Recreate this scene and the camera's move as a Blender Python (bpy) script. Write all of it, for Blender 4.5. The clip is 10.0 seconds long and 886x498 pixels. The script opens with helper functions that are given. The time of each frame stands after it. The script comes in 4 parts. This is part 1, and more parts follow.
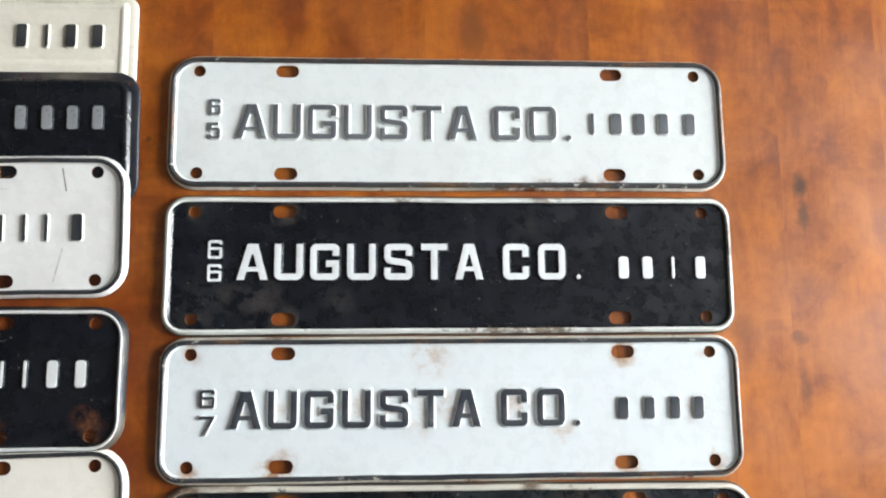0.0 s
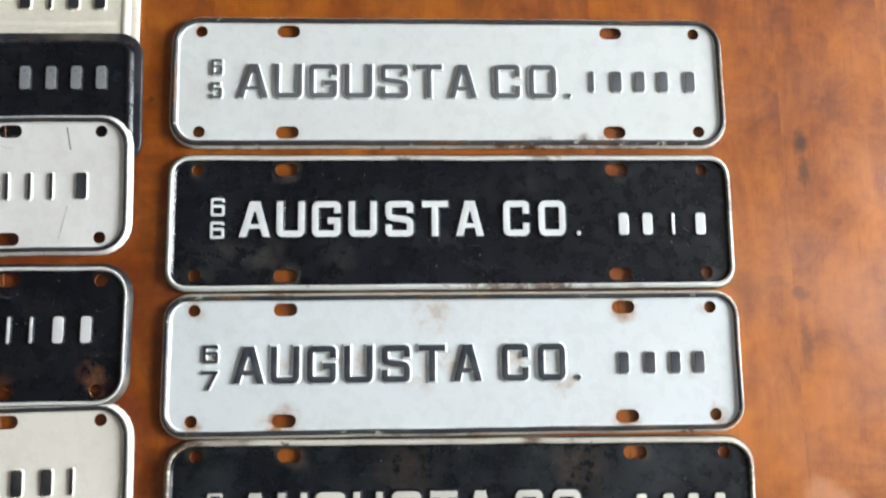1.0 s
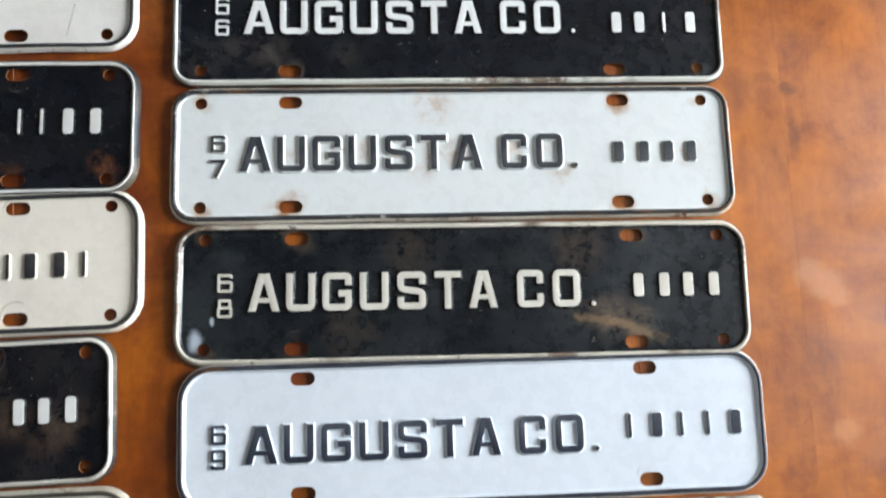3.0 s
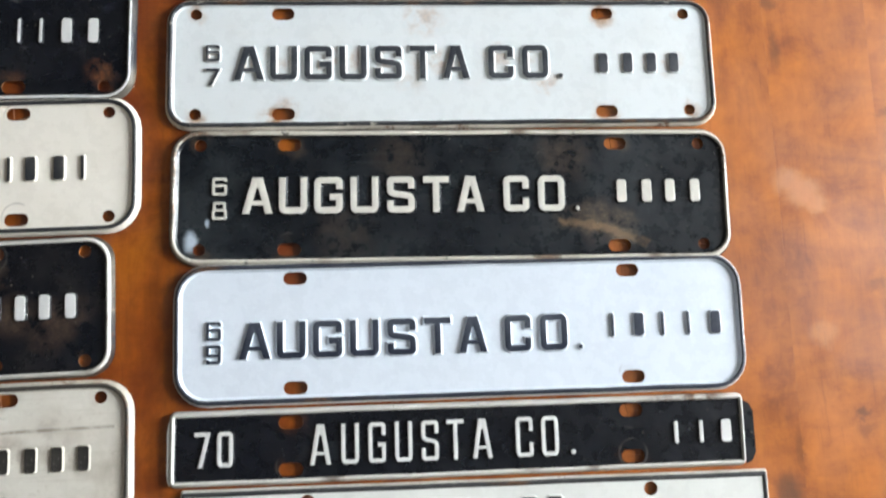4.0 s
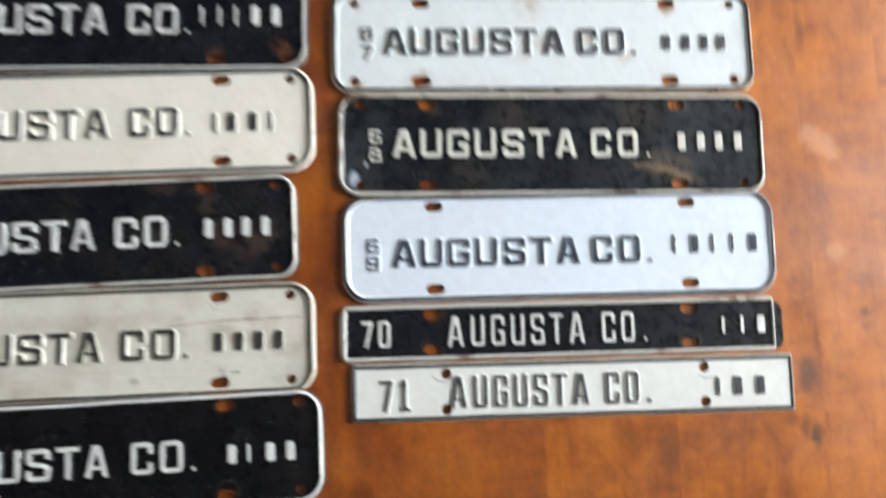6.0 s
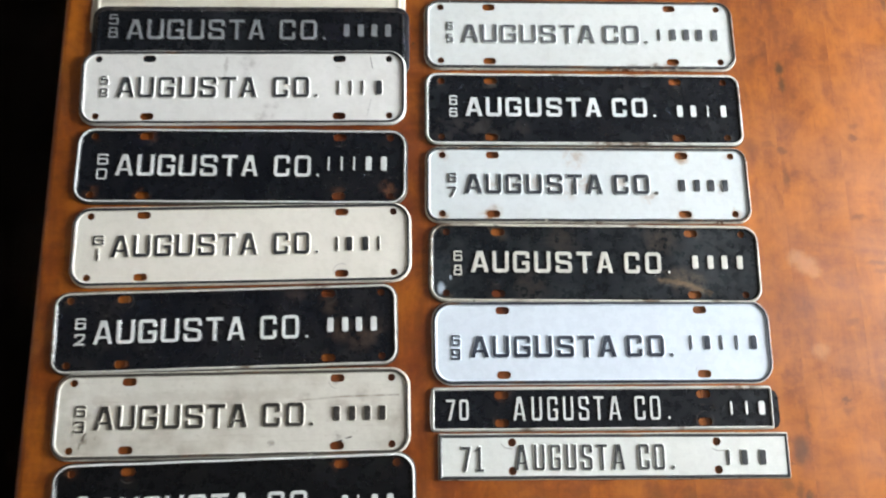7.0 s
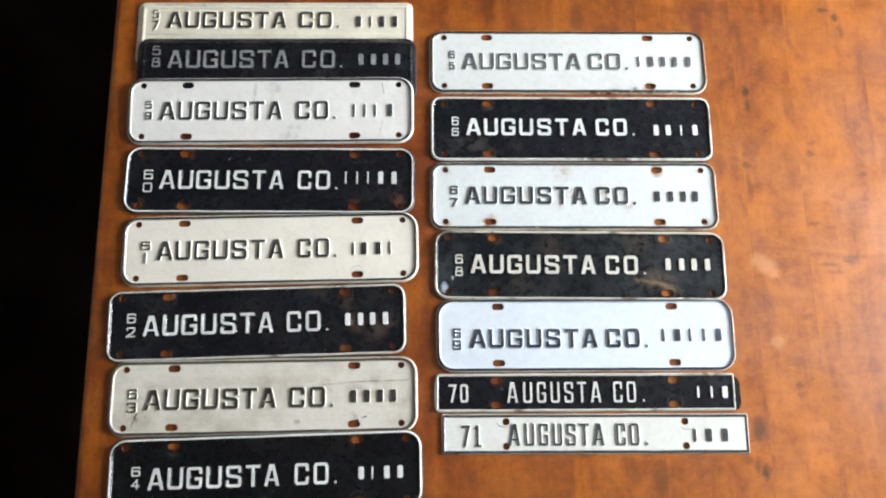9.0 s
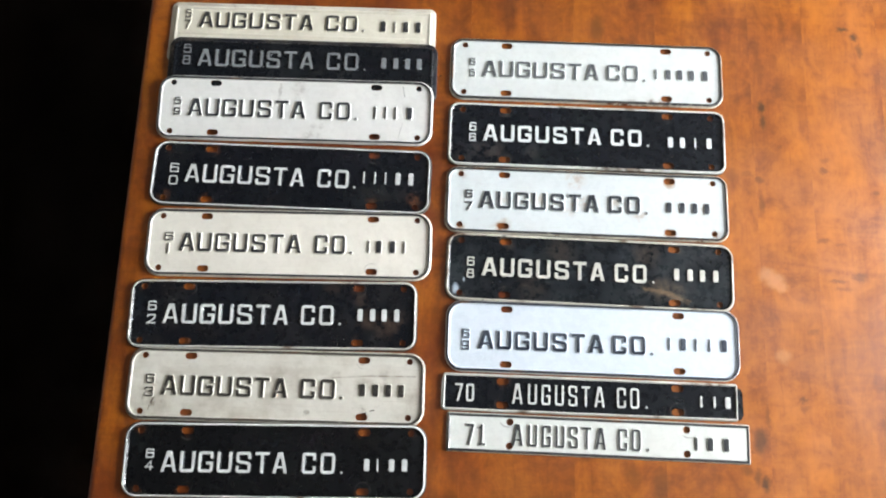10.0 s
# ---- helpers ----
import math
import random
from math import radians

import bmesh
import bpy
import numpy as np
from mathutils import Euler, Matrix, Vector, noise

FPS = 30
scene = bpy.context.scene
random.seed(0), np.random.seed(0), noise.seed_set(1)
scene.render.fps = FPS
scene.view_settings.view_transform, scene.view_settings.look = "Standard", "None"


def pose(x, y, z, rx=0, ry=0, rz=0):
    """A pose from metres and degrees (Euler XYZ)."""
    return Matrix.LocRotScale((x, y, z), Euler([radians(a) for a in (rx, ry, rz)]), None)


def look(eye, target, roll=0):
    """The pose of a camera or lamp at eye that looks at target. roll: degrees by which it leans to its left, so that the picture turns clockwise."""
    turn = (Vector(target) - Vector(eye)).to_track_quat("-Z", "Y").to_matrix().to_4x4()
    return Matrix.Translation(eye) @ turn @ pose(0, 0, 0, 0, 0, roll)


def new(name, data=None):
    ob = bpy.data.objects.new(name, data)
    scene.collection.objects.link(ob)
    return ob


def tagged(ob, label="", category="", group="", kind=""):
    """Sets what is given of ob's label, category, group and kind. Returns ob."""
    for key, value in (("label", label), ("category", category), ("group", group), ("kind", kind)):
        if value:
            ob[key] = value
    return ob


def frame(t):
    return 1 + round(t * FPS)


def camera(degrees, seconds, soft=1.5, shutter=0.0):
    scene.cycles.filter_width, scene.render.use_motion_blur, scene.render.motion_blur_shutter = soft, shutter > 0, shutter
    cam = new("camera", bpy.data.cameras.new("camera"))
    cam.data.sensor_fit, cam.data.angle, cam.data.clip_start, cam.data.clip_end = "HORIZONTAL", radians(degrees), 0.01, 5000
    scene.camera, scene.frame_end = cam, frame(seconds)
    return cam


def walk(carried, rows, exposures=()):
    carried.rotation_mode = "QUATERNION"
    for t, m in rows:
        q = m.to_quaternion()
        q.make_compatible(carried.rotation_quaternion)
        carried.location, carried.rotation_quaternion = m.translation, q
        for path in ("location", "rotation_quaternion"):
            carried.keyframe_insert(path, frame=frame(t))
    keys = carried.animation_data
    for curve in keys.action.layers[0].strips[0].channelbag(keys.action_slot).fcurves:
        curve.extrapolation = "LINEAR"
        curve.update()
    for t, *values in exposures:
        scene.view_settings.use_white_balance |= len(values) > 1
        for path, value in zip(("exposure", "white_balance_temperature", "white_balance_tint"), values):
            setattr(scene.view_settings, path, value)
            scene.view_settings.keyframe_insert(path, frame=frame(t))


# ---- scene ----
from mathutils.geometry import delaunay_2d_cdt

# ================= camera =================
cam = camera(61.23, 10.0, soft=2.0, shutter=0.5)
PATH = [
    (0, (0.0795, 0.1113, 1.1465), (0.1077, 0.1781, 0.6518), 22.31),
    (0.5, (0.0793, 0.1063, 1.1457), (0.1035, 0.1707, 0.6505), 20.00),
    (1, (0.0828, 0.0896, 1.1463), (0.1059, 0.1547, 0.6511), 18.69),
    (1.5, (0.0783, 0.0620, 1.1443), (0.1134, 0.1327, 0.6505), 25.68),
    (2, (0.0723, 0.0394, 1.1432), (0.1090, 0.1062, 0.6490), 27.79),
    (2.5, (0.0709, 0.0056, 1.1413), (0.1035, 0.0733, 0.6470), 23.95),
    (4, (0.0769, -0.0722, 1.1492), (0.1082, -0.0099, 0.6541), 24.83),
    (4.5, (0.0732, -0.1029, 1.1441), (0.1188, -0.0394, 0.6503), 34.27),
    (5, (0.0782, -0.1264, 1.1443), (0.1207, -0.0696, 0.6494), 35.18),
    (5.5, (0.0607, -0.1300, 1.1566), (0.1122, -0.0724, 0.6626), 39.43),
    (5.8, (0.0274, -0.1018, 1.2178), (0.0620, -0.0807, 0.7194), 55.74),
    (6, (-0.0041, -0.1196, 1.2618), (0.0281, -0.0665, 0.7656), 29.52),
    (6.2, (-0.0322, -0.1230, 1.3031), (0.0057, -0.0403, 0.8115), 24.10),
    (7.3, (-0.0522, -0.1253, 1.4412), (-0.0415, -0.0172, 0.9531), 5.05),
    (7.5, (-0.0521, -0.1094, 1.4570), (-0.0418, -0.0070, 0.9677), 4.50),
    (8, (-0.0504, -0.1296, 1.4766), (-0.0470, -0.0092, 0.9913), 1.35),
    (8.5, (-0.0533, -0.1285, 1.4894), (-0.0365, -0.0225, 1.0011), 8.15),
    (9, (-0.0493, -0.1344, 1.5095), (-0.0380, -0.0314, 1.0204), 5.73),
    (9.5, (-0.0462, -0.1410, 1.5172), (-0.0418, -0.0358, 1.0284), 2.33),
    (10, (-0.0387, -0.1420, 1.5273), (-0.0428, -0.0358, 1.0387), -0.24),
]
walk(cam, [(t, look(eye, target, roll)) for t, eye, target, roll in PATH],
     exposures=[(0.0, 0.05), (0.5, -0.03), (2.5, -0.14), (4.5, 0.0), (6.0, 0.0), (7.5, 0.05), (10.0, 0.20)])

# ================= world and light =================
world = bpy.data.worlds.new("sky")
scene.world = world
world.use_nodes = True
wn = world.node_tree.nodes
sky = wn.new("ShaderNodeTexSky")
sky.sky_type, sky.sun_disc = "NISHITA", False
sky.sun_elevation, sky.sun_rotation = radians(40), radians(250)
world.node_tree.links.new(sky.outputs["Color"], wn["Background"].inputs["Color"])
wn["Background"].inputs["Strength"].default_value = 0.12

TOP = 0.75          # height of the table's surface
ROOM = (-2.3, 2.2, -2.0, 2.2, 2.5)   # x0, x1, y0, y1, height
WIN_Y, WIN_Z = (-0.35, 0.85), (1.15, 2.2)   # the window's opening in the wall at x1


def window_lamp(power, colour):
    data = bpy.data.lights.new("window_daylight", "AREA")
    data.shape, data.size, data.size_y = "RECTANGLE", WIN_Y[1] - WIN_Y[0], WIN_Z[1] - WIN_Z[0]
    data.energy, data.color = power, colour
    ob = new("window_daylight", data)
    y, z = sum(WIN_Y) / 2, sum(WIN_Z) / 2
    ob.matrix_world = look((ROOM[1] + 0.16, y, z), (ROOM[1] - 1, y, z - 0.45))
    return ob


window_lamp(148, (0.92, 0.97, 1.0))


# ================= materials =================
class Nodes:
    """A small wrapper to write node trees in few lines."""

    def __init__(self, name):
        self.mat = bpy.data.materials.new(name)
        self.mat.use_nodes = True
        self.tree = self.mat.node_tree
        self.bsdf = self.tree.nodes["Principled BSDF"]

    def add(self, kind, values=None, operation="", use_clamp=False, interpolation_type="", data_type="", blend_type=""):
        node = self.tree.nodes.new("ShaderNode" + kind)
        if operation:
            node.operation = operation
        if use_clamp:
            node.use_clamp = True
        if interpolation_type:
            node.interpolation_type = interpolation_type
        if data_type:
            node.data_type = data_type
        if blend_type:
            node.blend_type = blend_type
        for key, value in (values or {}).items():
            self.put(node.inputs[key], value)
        return node

    def put(self, socket, value):
        if isinstance(value, bpy.types.NodeSocket):
            self.tree.links.new(value, socket)
        else:
            socket.default_value = value

    def math(self, op, a, b=0.0, clamp=False):
        return self.add("Math", {0: a, 1: b}, operation=op, use_clamp=clamp).outputs[0]

    def vec(self, op, a, b):
        return self.add("VectorMath", {0: a, 1: b}, operation=op).outputs[0]

    def noise(self, vector, scale, detail=3.0, rough=0.55, distort=0.0):
        return self.add("TexNoise", {"Vector": vector, "Scale": scale, "Detail": detail, "Roughness": rough,
                                     "Distortion": distort}).outputs["Fac"]

    def ramp(self, value, low, high, to0=0.0, to1=1.0):
        return self.add("MapRange", {"Value": value, "From Min": low, "From Max": high, "To Min": to0, "To Max": to1},
                        interpolation_type="SMOOTHSTEP").outputs["Result"]

    def mix(self, fac, a, b, blend="MIX"):
        node = self.add("Mix", data_type="RGBA", blend_type=blend)
        self.put(node.inputs[0], fac)
        for n, v in ((6, a), (7, b)):
            self.put(node.inputs[n], (*v, 1.0) if isinstance(v, tuple) else v)
        return node.outputs[2]

    def spot(self, place, x, y, r, stretch=1.0):
        """1 inside a soft round patch, 0 outside."""
        off = self.vec("SUBTRACT", place, (x, y, 0.0))
        off = self.vec("MULTIPLY", off, (1.0, 1.0 / stretch, 0.0))
        far = self.add("VectorMath", {0: off}, operation="LENGTH").outputs["Value"]
        return self.ramp(far, r, 0.25 * r)

    def line(self, place, x0, y0, x1, y1, r):
        """1 on a soft-edged line from one point to another, 0 away from it."""
        off = self.vec("SUBTRACT", self.vec("MULTIPLY", place, (1.0, 1.0, 0.0)), (x0, y0, 0.0))
        way = (x1 - x0, y1 - y0, 0.0)
        long2 = way[0] ** 2 + way[1] ** 2
        along = self.add("VectorMath", {0: off, 1: tuple(c / long2 for c in way)}, operation="DOT_PRODUCT").outputs["Value"]
        along = self.math("MAXIMUM", self.math("MINIMUM", along, 1.0), 0.0)
        foot = self.add("VectorMath", {0: way, "Scale": along}, operation="SCALE").outputs[0]
        far = self.add("VectorMath", {0: self.vec("SUBTRACT", off, foot)}, operation="LENGTH").outputs["Value"]
        return self.ramp(far, r, 0.3 * r)

    def bump(self, height, strength, distance):
        return self.add("Bump", {"Height": height, "Strength": strength, "Distance": distance}).outputs["Normal"]

    def finish(self, colour, rough, normal=None, metal=0.0, **more):
        for key, value in (("Base Color", (*colour, 1.0) if isinstance(colour, tuple) else colour), ("Roughness", rough),
                           ("Metallic", metal), *more.items()):
            self.put(self.bsdf.inputs[key], value)
        if normal is not None:
            self.put(self.bsdf.inputs["Normal"], normal)
        return self.mat


RUST, DARK_RUST = (0.19, 0.062, 0.018), (0.055, 0.022, 0.012)


def plate_paint(name, colour, dirt, seed, grime=0.15, rust=0.5, chips=0.0, spots=(), rough=0.28, chip_colour=RUST, hole_y=0.0285, specks=0.0, pale=(), rings=0.4, marks=(), corner_rust=True):
    """Baked enamel on tin: dull film, rust creeping from the bolt holes, chips and stains."""
    n = Nodes(name)
    here = n.add("TexCoord").outputs["Object"]
    p = n.vec("ADD", here, (seed * 3.71, seed * 1.37, 0.0))
    big, mid, fine = n.noise(p, 22, 4), n.noise(p, 130, 4, 0.65), n.noise(p, 620, 3, 0.6)
    streak = n.noise(n.vec("MULTIPLY", p, (18.0, 260.0, 1.0)), 1.0, 3)
    film = n.math("ADD", n.ramp(big, 0.42, 0.78, 0.0, grime), n.ramp(streak, 0.55, 0.85, 0.0, grime * 0.6), True)
    film = n.math("ADD", film, n.ramp(mid, 0.60, 0.82, 0.0, grime * 0.8), True)
    out = n.mix(film, colour, dirt)
    # rust round the bolt holes, the same in all four quarters but for the noise
    wob = n.add("TexNoise", {"Vector": p, "Scale": 160.0, "Detail": 3.0}).outputs["Color"]
    wob = n.vec("MULTIPLY", n.vec("SUBTRACT", wob, (0.5, 0.5, 0.5)), (0.009, 0.009, 0.0))
    there = n.vec("ADD", here, wob)
    folded = n.add("VectorMath", {0: there}, operation="ABSOLUTE").outputs[0]
    true_fold = n.add("VectorMath", {0: here}, operation="ABSOLUTE").outputs[0]
    near = n.spot(folded, 0.0889, hole_y, 0.0105)
    if corner_rust:
        near = n.math("MAXIMUM", near, n.spot(folded, 0.1358, hole_y, 0.0075))
    near = n.math("MULTIPLY", near, n.ramp(n.noise(p, 46, 2), 0.62 - 0.3 * rust, 0.78 - 0.2 * rust))
    rusty = n.math("MULTIPLY", near, min(1.0, rust * 1.3), True)
    for x, y, r, strength in spots:
        patch = n.math("MULTIPLY", n.spot(there, x, y, r), n.ramp(mid, 0.36, 0.62))
        rusty = n.math("MAXIMUM", rusty, n.math("MULTIPLY", patch, strength, True))
    if chips:
        flake = n.ramp(n.noise(p, 210, 5, 0.7), 0.74 - 0.12 * chips, 0.78 - 0.12 * chips)
        flake = n.math("MULTIPLY", flake, n.ramp(n.noise(p, 30, 2), 0.45, 0.62))
        rusty = n.math("MAXIMUM", rusty, n.math("MULTIPLY", flake, 0.85))
    tone = n.mix(n.ramp(fine, 0.35, 0.65), DARK_RUST if chip_colour == RUST else tuple(0.55 * c for c in chip_colour), chip_colour)
    out = n.mix(rusty, out, tone)
    # crescents scraped by washers round the slots
    off = n.vec("SUBTRACT", true_fold, (0.0889, hole_y - 0.0015, 0.0))
    off = n.vec("MULTIPLY", off, (1.0, 1.0, 0.0))
    far = n.add("VectorMath", {0: off}, operation="LENGTH").outputs["Value"]
    ring = n.math("MULTIPLY", n.ramp(far, 0.0068, 0.0073), n.ramp(far, 0.0082, 0.0076))
    ring = n.math("MULTIPLY", ring, n.ramp(n.noise(p, 38, 2), 0.55, 0.68))
    out = n.mix(n.math("MULTIPLY", ring, rings, True), out, (0.14, 0.13, 0.12))
    if specks:
        dots = n.ramp(n.noise(p, 480, 2, 0.5), 0.70, 0.76)
        dots = n.math("MULTIPLY", dots, n.ramp(n.noise(p, 24, 3), 0.46, 0.66))
        out = n.mix(n.math("MULTIPLY", dots, specks, True), out, (0.36, 0.32, 0.27))
    closer = n.vec("ADD", here, n.vec("MULTIPLY", wob, (0.4, 0.4, 0.0)))
    for x, y, r, stretch in pale:
        out = n.mix(n.math("MULTIPLY", n.spot(closer, x, y, r, stretch), 0.85), out, (0.45, 0.52, 0.60))
    # scratches and smears
    for x0, y0, x1, y1, r, strength, tint in marks:
        soft = n.line(there if r > 0.0012 else here, x0, y0, x1, y1, r)
        soft = n.math("MULTIPLY", soft, n.ramp(mid, 0.34, 0.56, 0.25, 1.0))
        out = n.mix(n.math("MULTIPLY", soft, strength), out, tint)
    shine = n.math("ADD", n.ramp(mid, 0.3, 0.75, rough - 0.06, rough + 0.12), n.math("MULTIPLY", rusty, 0.35), True)
    height = n.math("ADD", n.math("MULTIPLY", big, 1.0), n.math("MULTIPLY", fine, 0.03))
    return n.finish(out, shine, n.bump(height, 0.25, 0.004), **{"Specular IOR Level": 0.34})


def ink_paint(name, colour, under, seed, wear=0.3, rough=0.34, rust=0.0):
    """The second colour, rolled over the raised letters and the rim, worn through in places."""
    n = Nodes(name)
    here = n.add("TexCoord").outputs["Object"]
    p = n.vec("ADD", here, (seed * 2.3, seed * 5.1, 0.0))
    mid, fine = n.noise(p, 150, 4, 0.65), n.noise(p, 700, 3)
    gone = n.ramp(n.math("ADD", n.math("MULTIPLY", mid, 0.8), n.math("MULTIPLY", fine, 0.2)), 0.74 - 0.2 * wear, 0.80 - 0.2 * wear)
    light = n.mix(n.ramp(n.noise(p, 60, 3), 0.35, 0.7, 0.0, 0.12), colour, tuple(0.55 * c + 0.45 * u for c, u in zip(colour, under)))
    out = n.mix(n.math("MULTIPLY", gone, 0.8), light, under)
    if rust:
        # brown where the rim has been knocked and left bare
        brown = n.mix(n.ramp(fine, 0.4, 0.6), (0.05, 0.026, 0.014), (0.17, 0.085, 0.040))
        bare = n.math("MULTIPLY", n.ramp(n.noise(p, 17, 3, 0.6), 0.60 - 0.10 * rust, 0.70 - 0.10 * rust), n.ramp(mid, 0.36, 0.52))
        out = n.mix(n.math("MULTIPLY", bare, 0.85), out, brown)
    return n.finish(out, n.ramp(mid, 0.3, 0.7, rough - 0.05, rough + 0.14), n.bump(mid, 0.15, 0.0008))


def rust_metal():
    n = Nodes("rusty_cut_edge")
    p = n.add("TexCoord").outputs["Object"]
    out = n.mix(n.ramp(n.noise(p, 300, 3), 0.35, 0.65), (0.16, 0.075, 0.035), (0.34, 0.15, 0.06))
    return n.finish(out, 0.75, n.bump(n.noise(p, 900, 2), 0.3, 0.0004))


def varnished_wood(name):
    """Reddish-brown varnished boards, grain along y, blotched and rippled, with small knots and pale rubs."""
    n = Nodes(name)
    place = n.add("NewGeometry").outputs["Position"]
    rnd = n.add("ObjectInfo").outputs["Random"]
    board_tone = n.add("SeparateColor", {0: n.add("ObjectInfo").outputs["Color"]}).outputs[0]
    shift = n.add("CombineXYZ", {"X": n.math("MULTIPLY", rnd, 7.0), "Y": n.math("MULTIPLY", rnd, 23.0)}).outputs[0]
    p = n.vec("ADD", place, shift)
    sway = n.vec("MULTIPLY", n.vec("SUBTRACT", n.add("TexNoise", {"Vector": p, "Scale": 9.0, "Detail": 2.0}).outputs["Color"], (0.5, 0.5, 0.5)), (0.014, 0.0, 0.0))
    q = n.vec("ADD", p, sway)
    grain = n.noise(n.vec("MULTIPLY", q, (80.0, 6.0, 1.0)), 1.0, 5, 0.6)
    pores = n.noise(n.vec("MULTIPLY", q, (620.0, 34.0, 1.0)), 1.0, 3, 0.6)
    figure = n.noise(n.vec("MULTIPLY", p, (26.0, 15.0, 1.0)), 1.0, 6, 0.68, 0.7)
    ripple = n.noise(n.vec("MULTIPLY", p, (16.0, 68.0, 1.0)), 1.0, 4, 0.6, 1.3)
    mottle = n.noise(p, 95.0, 5, 0.7, 0.4)
    cloud = n.noise(n.vec("MULTIPLY", place, (9.0, 6.0, 1.0)), 1.0, 3)
    rippled = n.ramp(n.noise(n.vec("MULTIPLY", place, (5.0, 9.0, 1.0)), 1.0, 2), 0.40, 0.62, 0.25, 1.0)
    tone = n.math("MULTIPLY", n.math("SUBTRACT", grain, 0.5), 0.24)
    for wave, weight in ((figure, 0.52), (mottle, 0.26), (cloud, 0.36)):
        tone = n.math("ADD", tone, n.math("MULTIPLY", n.math("SUBTRACT", wave, 0.5), weight))
    wave = n.math("MULTIPLY", n.math("MULTIPLY", n.math("SUBTRACT", ripple, 0.5), rippled), 0.24)
    tone = n.math("ADD", n.math("ADD", tone, wave), n.math("SUBTRACT", board_tone, 0.5))
    out = n.mix(n.ramp(tone, -0.24, 0.21), WOOD_DARK, WOOD_LIGHT)
    out = n.mix(n.ramp(pores, 0.56, 0.78, 0.0, 0.24), out, tuple(0.45 * c for c in WOOD_DARK))
    wob = n.vec("MULTIPLY", n.vec("SUBTRACT", n.add("TexNoise", {"Vector": place, "Scale": 110.0, "Detail": 4.0, "Roughness": 0.65}).outputs["Color"], (0.5, 0.5, 0.5)), (0.009, 0.013, 0.0))
    there = n.vec("ADD", place, wob)
    dark = 0.0
    for x, y, r, stretch, strength in KNOTS:
        one = n.math("MULTIPLY", n.spot(there, x, y, r, stretch), strength)
        dark = one if isinstance(dark, float) else n.math("MAXIMUM", dark, one)
    dark = n.math("MULTIPLY", dark, n.ramp(mottle, 0.3, 0.55, 0.75, 1.0))
    out = n.mix(dark, out, (0.050, 0.013, 0.004))
    pale = 0.0
    for x, y, r, strength in RUBS:
        one = n.math("MULTIPLY", n.spot(there, x, y, r, 0.85), strength)
        pale = one if isinstance(pale, float) else n.math("MAXIMUM", pale, one)
    out = n.mix(pale, out, (0.58, 0.29, 0.15))
    shine = n.ramp(n.noise(place, 30, 4), 0.3, 0.7, 0.32, 0.46)
    height = n.math("ADD", n.math("MULTIPLY", grain, 0.5), n.math("MULTIPLY", pores, 0.15))
    return n.finish(out, shine, n.bump(height, 0.12, 0.002), **{"Coat Weight": 0.12, "Coat Roughness": 0.30})


def plain(name, colour, rough, scale=12.0, vary=0.12, gloss=0.5):
    n = Nodes(name)
    p = n.add("TexCoord").outputs["Object"]
    f = n.ramp(n.noise(p, scale, 5), 0.3, 0.7)
    out = n.mix(f, tuple(c * (1 - vary) for c in colour), tuple(min(1.0, c * (1 + vary)) for c in colour))
    return n.finish(out, rough, n.bump(n.noise(p, scale * 12, 3), 0.15, 0.002), **{"Specular IOR Level": gloss})


WOOD_DARK, WOOD_LIGHT = (0.125, 0.0200, 0.0018), (0.42, 0.124, 0.0085)
# knots and dark flecks in the boards: x, y, radius, stretch along the grain, strength
KNOTS = [(0.301, 0.199, 0.0058, 2.0, 0.95), (0.302, 0.183, 0.0048, 2.4, 0.75), (0.398, 0.297, 0.010, 0.5, 0.8), (0.410, 0.288, 0.0075, 0.9, 0.85),
         (0.415, 0.271, 0.005, 2.6, 0.6), (0.367, 0.140, 0.008, 0.6, 0.35), (0.366, 0.127, 0.008, 0.6, 0.5), (0.265, 0.120, 0.014, 0.8, 0.30),
         (0.282, 0.121, 0.012, 0.5, 0.30), (0.295, 0.115, 0.008, 0.6, 0.45), (0.296, 0.088, 0.004, 4.0, 0.4), (0.359, 0.049, 0.012, 0.3, 0.4),
         (0.377, 0.046, 0.010, 0.3, 0.3), (0.421, 0.105, 0.006, 0.5, 0.4), (0.372, 0.006, 0.014, 0.28, 0.5), (0.394, 0.011, 0.014, 0.5, 0.5),
         (0.377, -0.002, 0.014, 0.25, 0.35), (0.342, -0.048, 0.009, 0.45, 0.4), (0.327, -0.118, 0.0055, 0.7, 0.65), (0.328, -0.126, 0.008, 0.6, 0.35),
         (0.281, -0.160, 0.011, 1.6, 0.72), (0.267, -0.189, 0.010, 0.9, 0.5), (0.277, -0.195, 0.006, 2.2, 0.55), (0.284, -0.201, 0.006, 1.8, 0.9),
         (0.290, -0.135, 0.0035, 5.0, 0.35), (0.268, -0.171, 0.009, 0.25, 0.5), (0.180, -0.205, 0.016, 1.4, 0.45), (0.152, -0.198, 0.014, 1.0, 0.35),
         (-0.012, 0.060, 0.008, 1.5, 0.35), (-0.035, -0.035, 0.010, 0.6, 0.35), (-0.034, 0.020, 0.012, 0.4, 0.3), (0.120, 0.287, 0.012, 2.0, 0.45),
         (0.020, 0.310, 0.012, 2.0, 0.3), (-0.0545, 0.2245, 0.0028, 1.0, 0.8)]
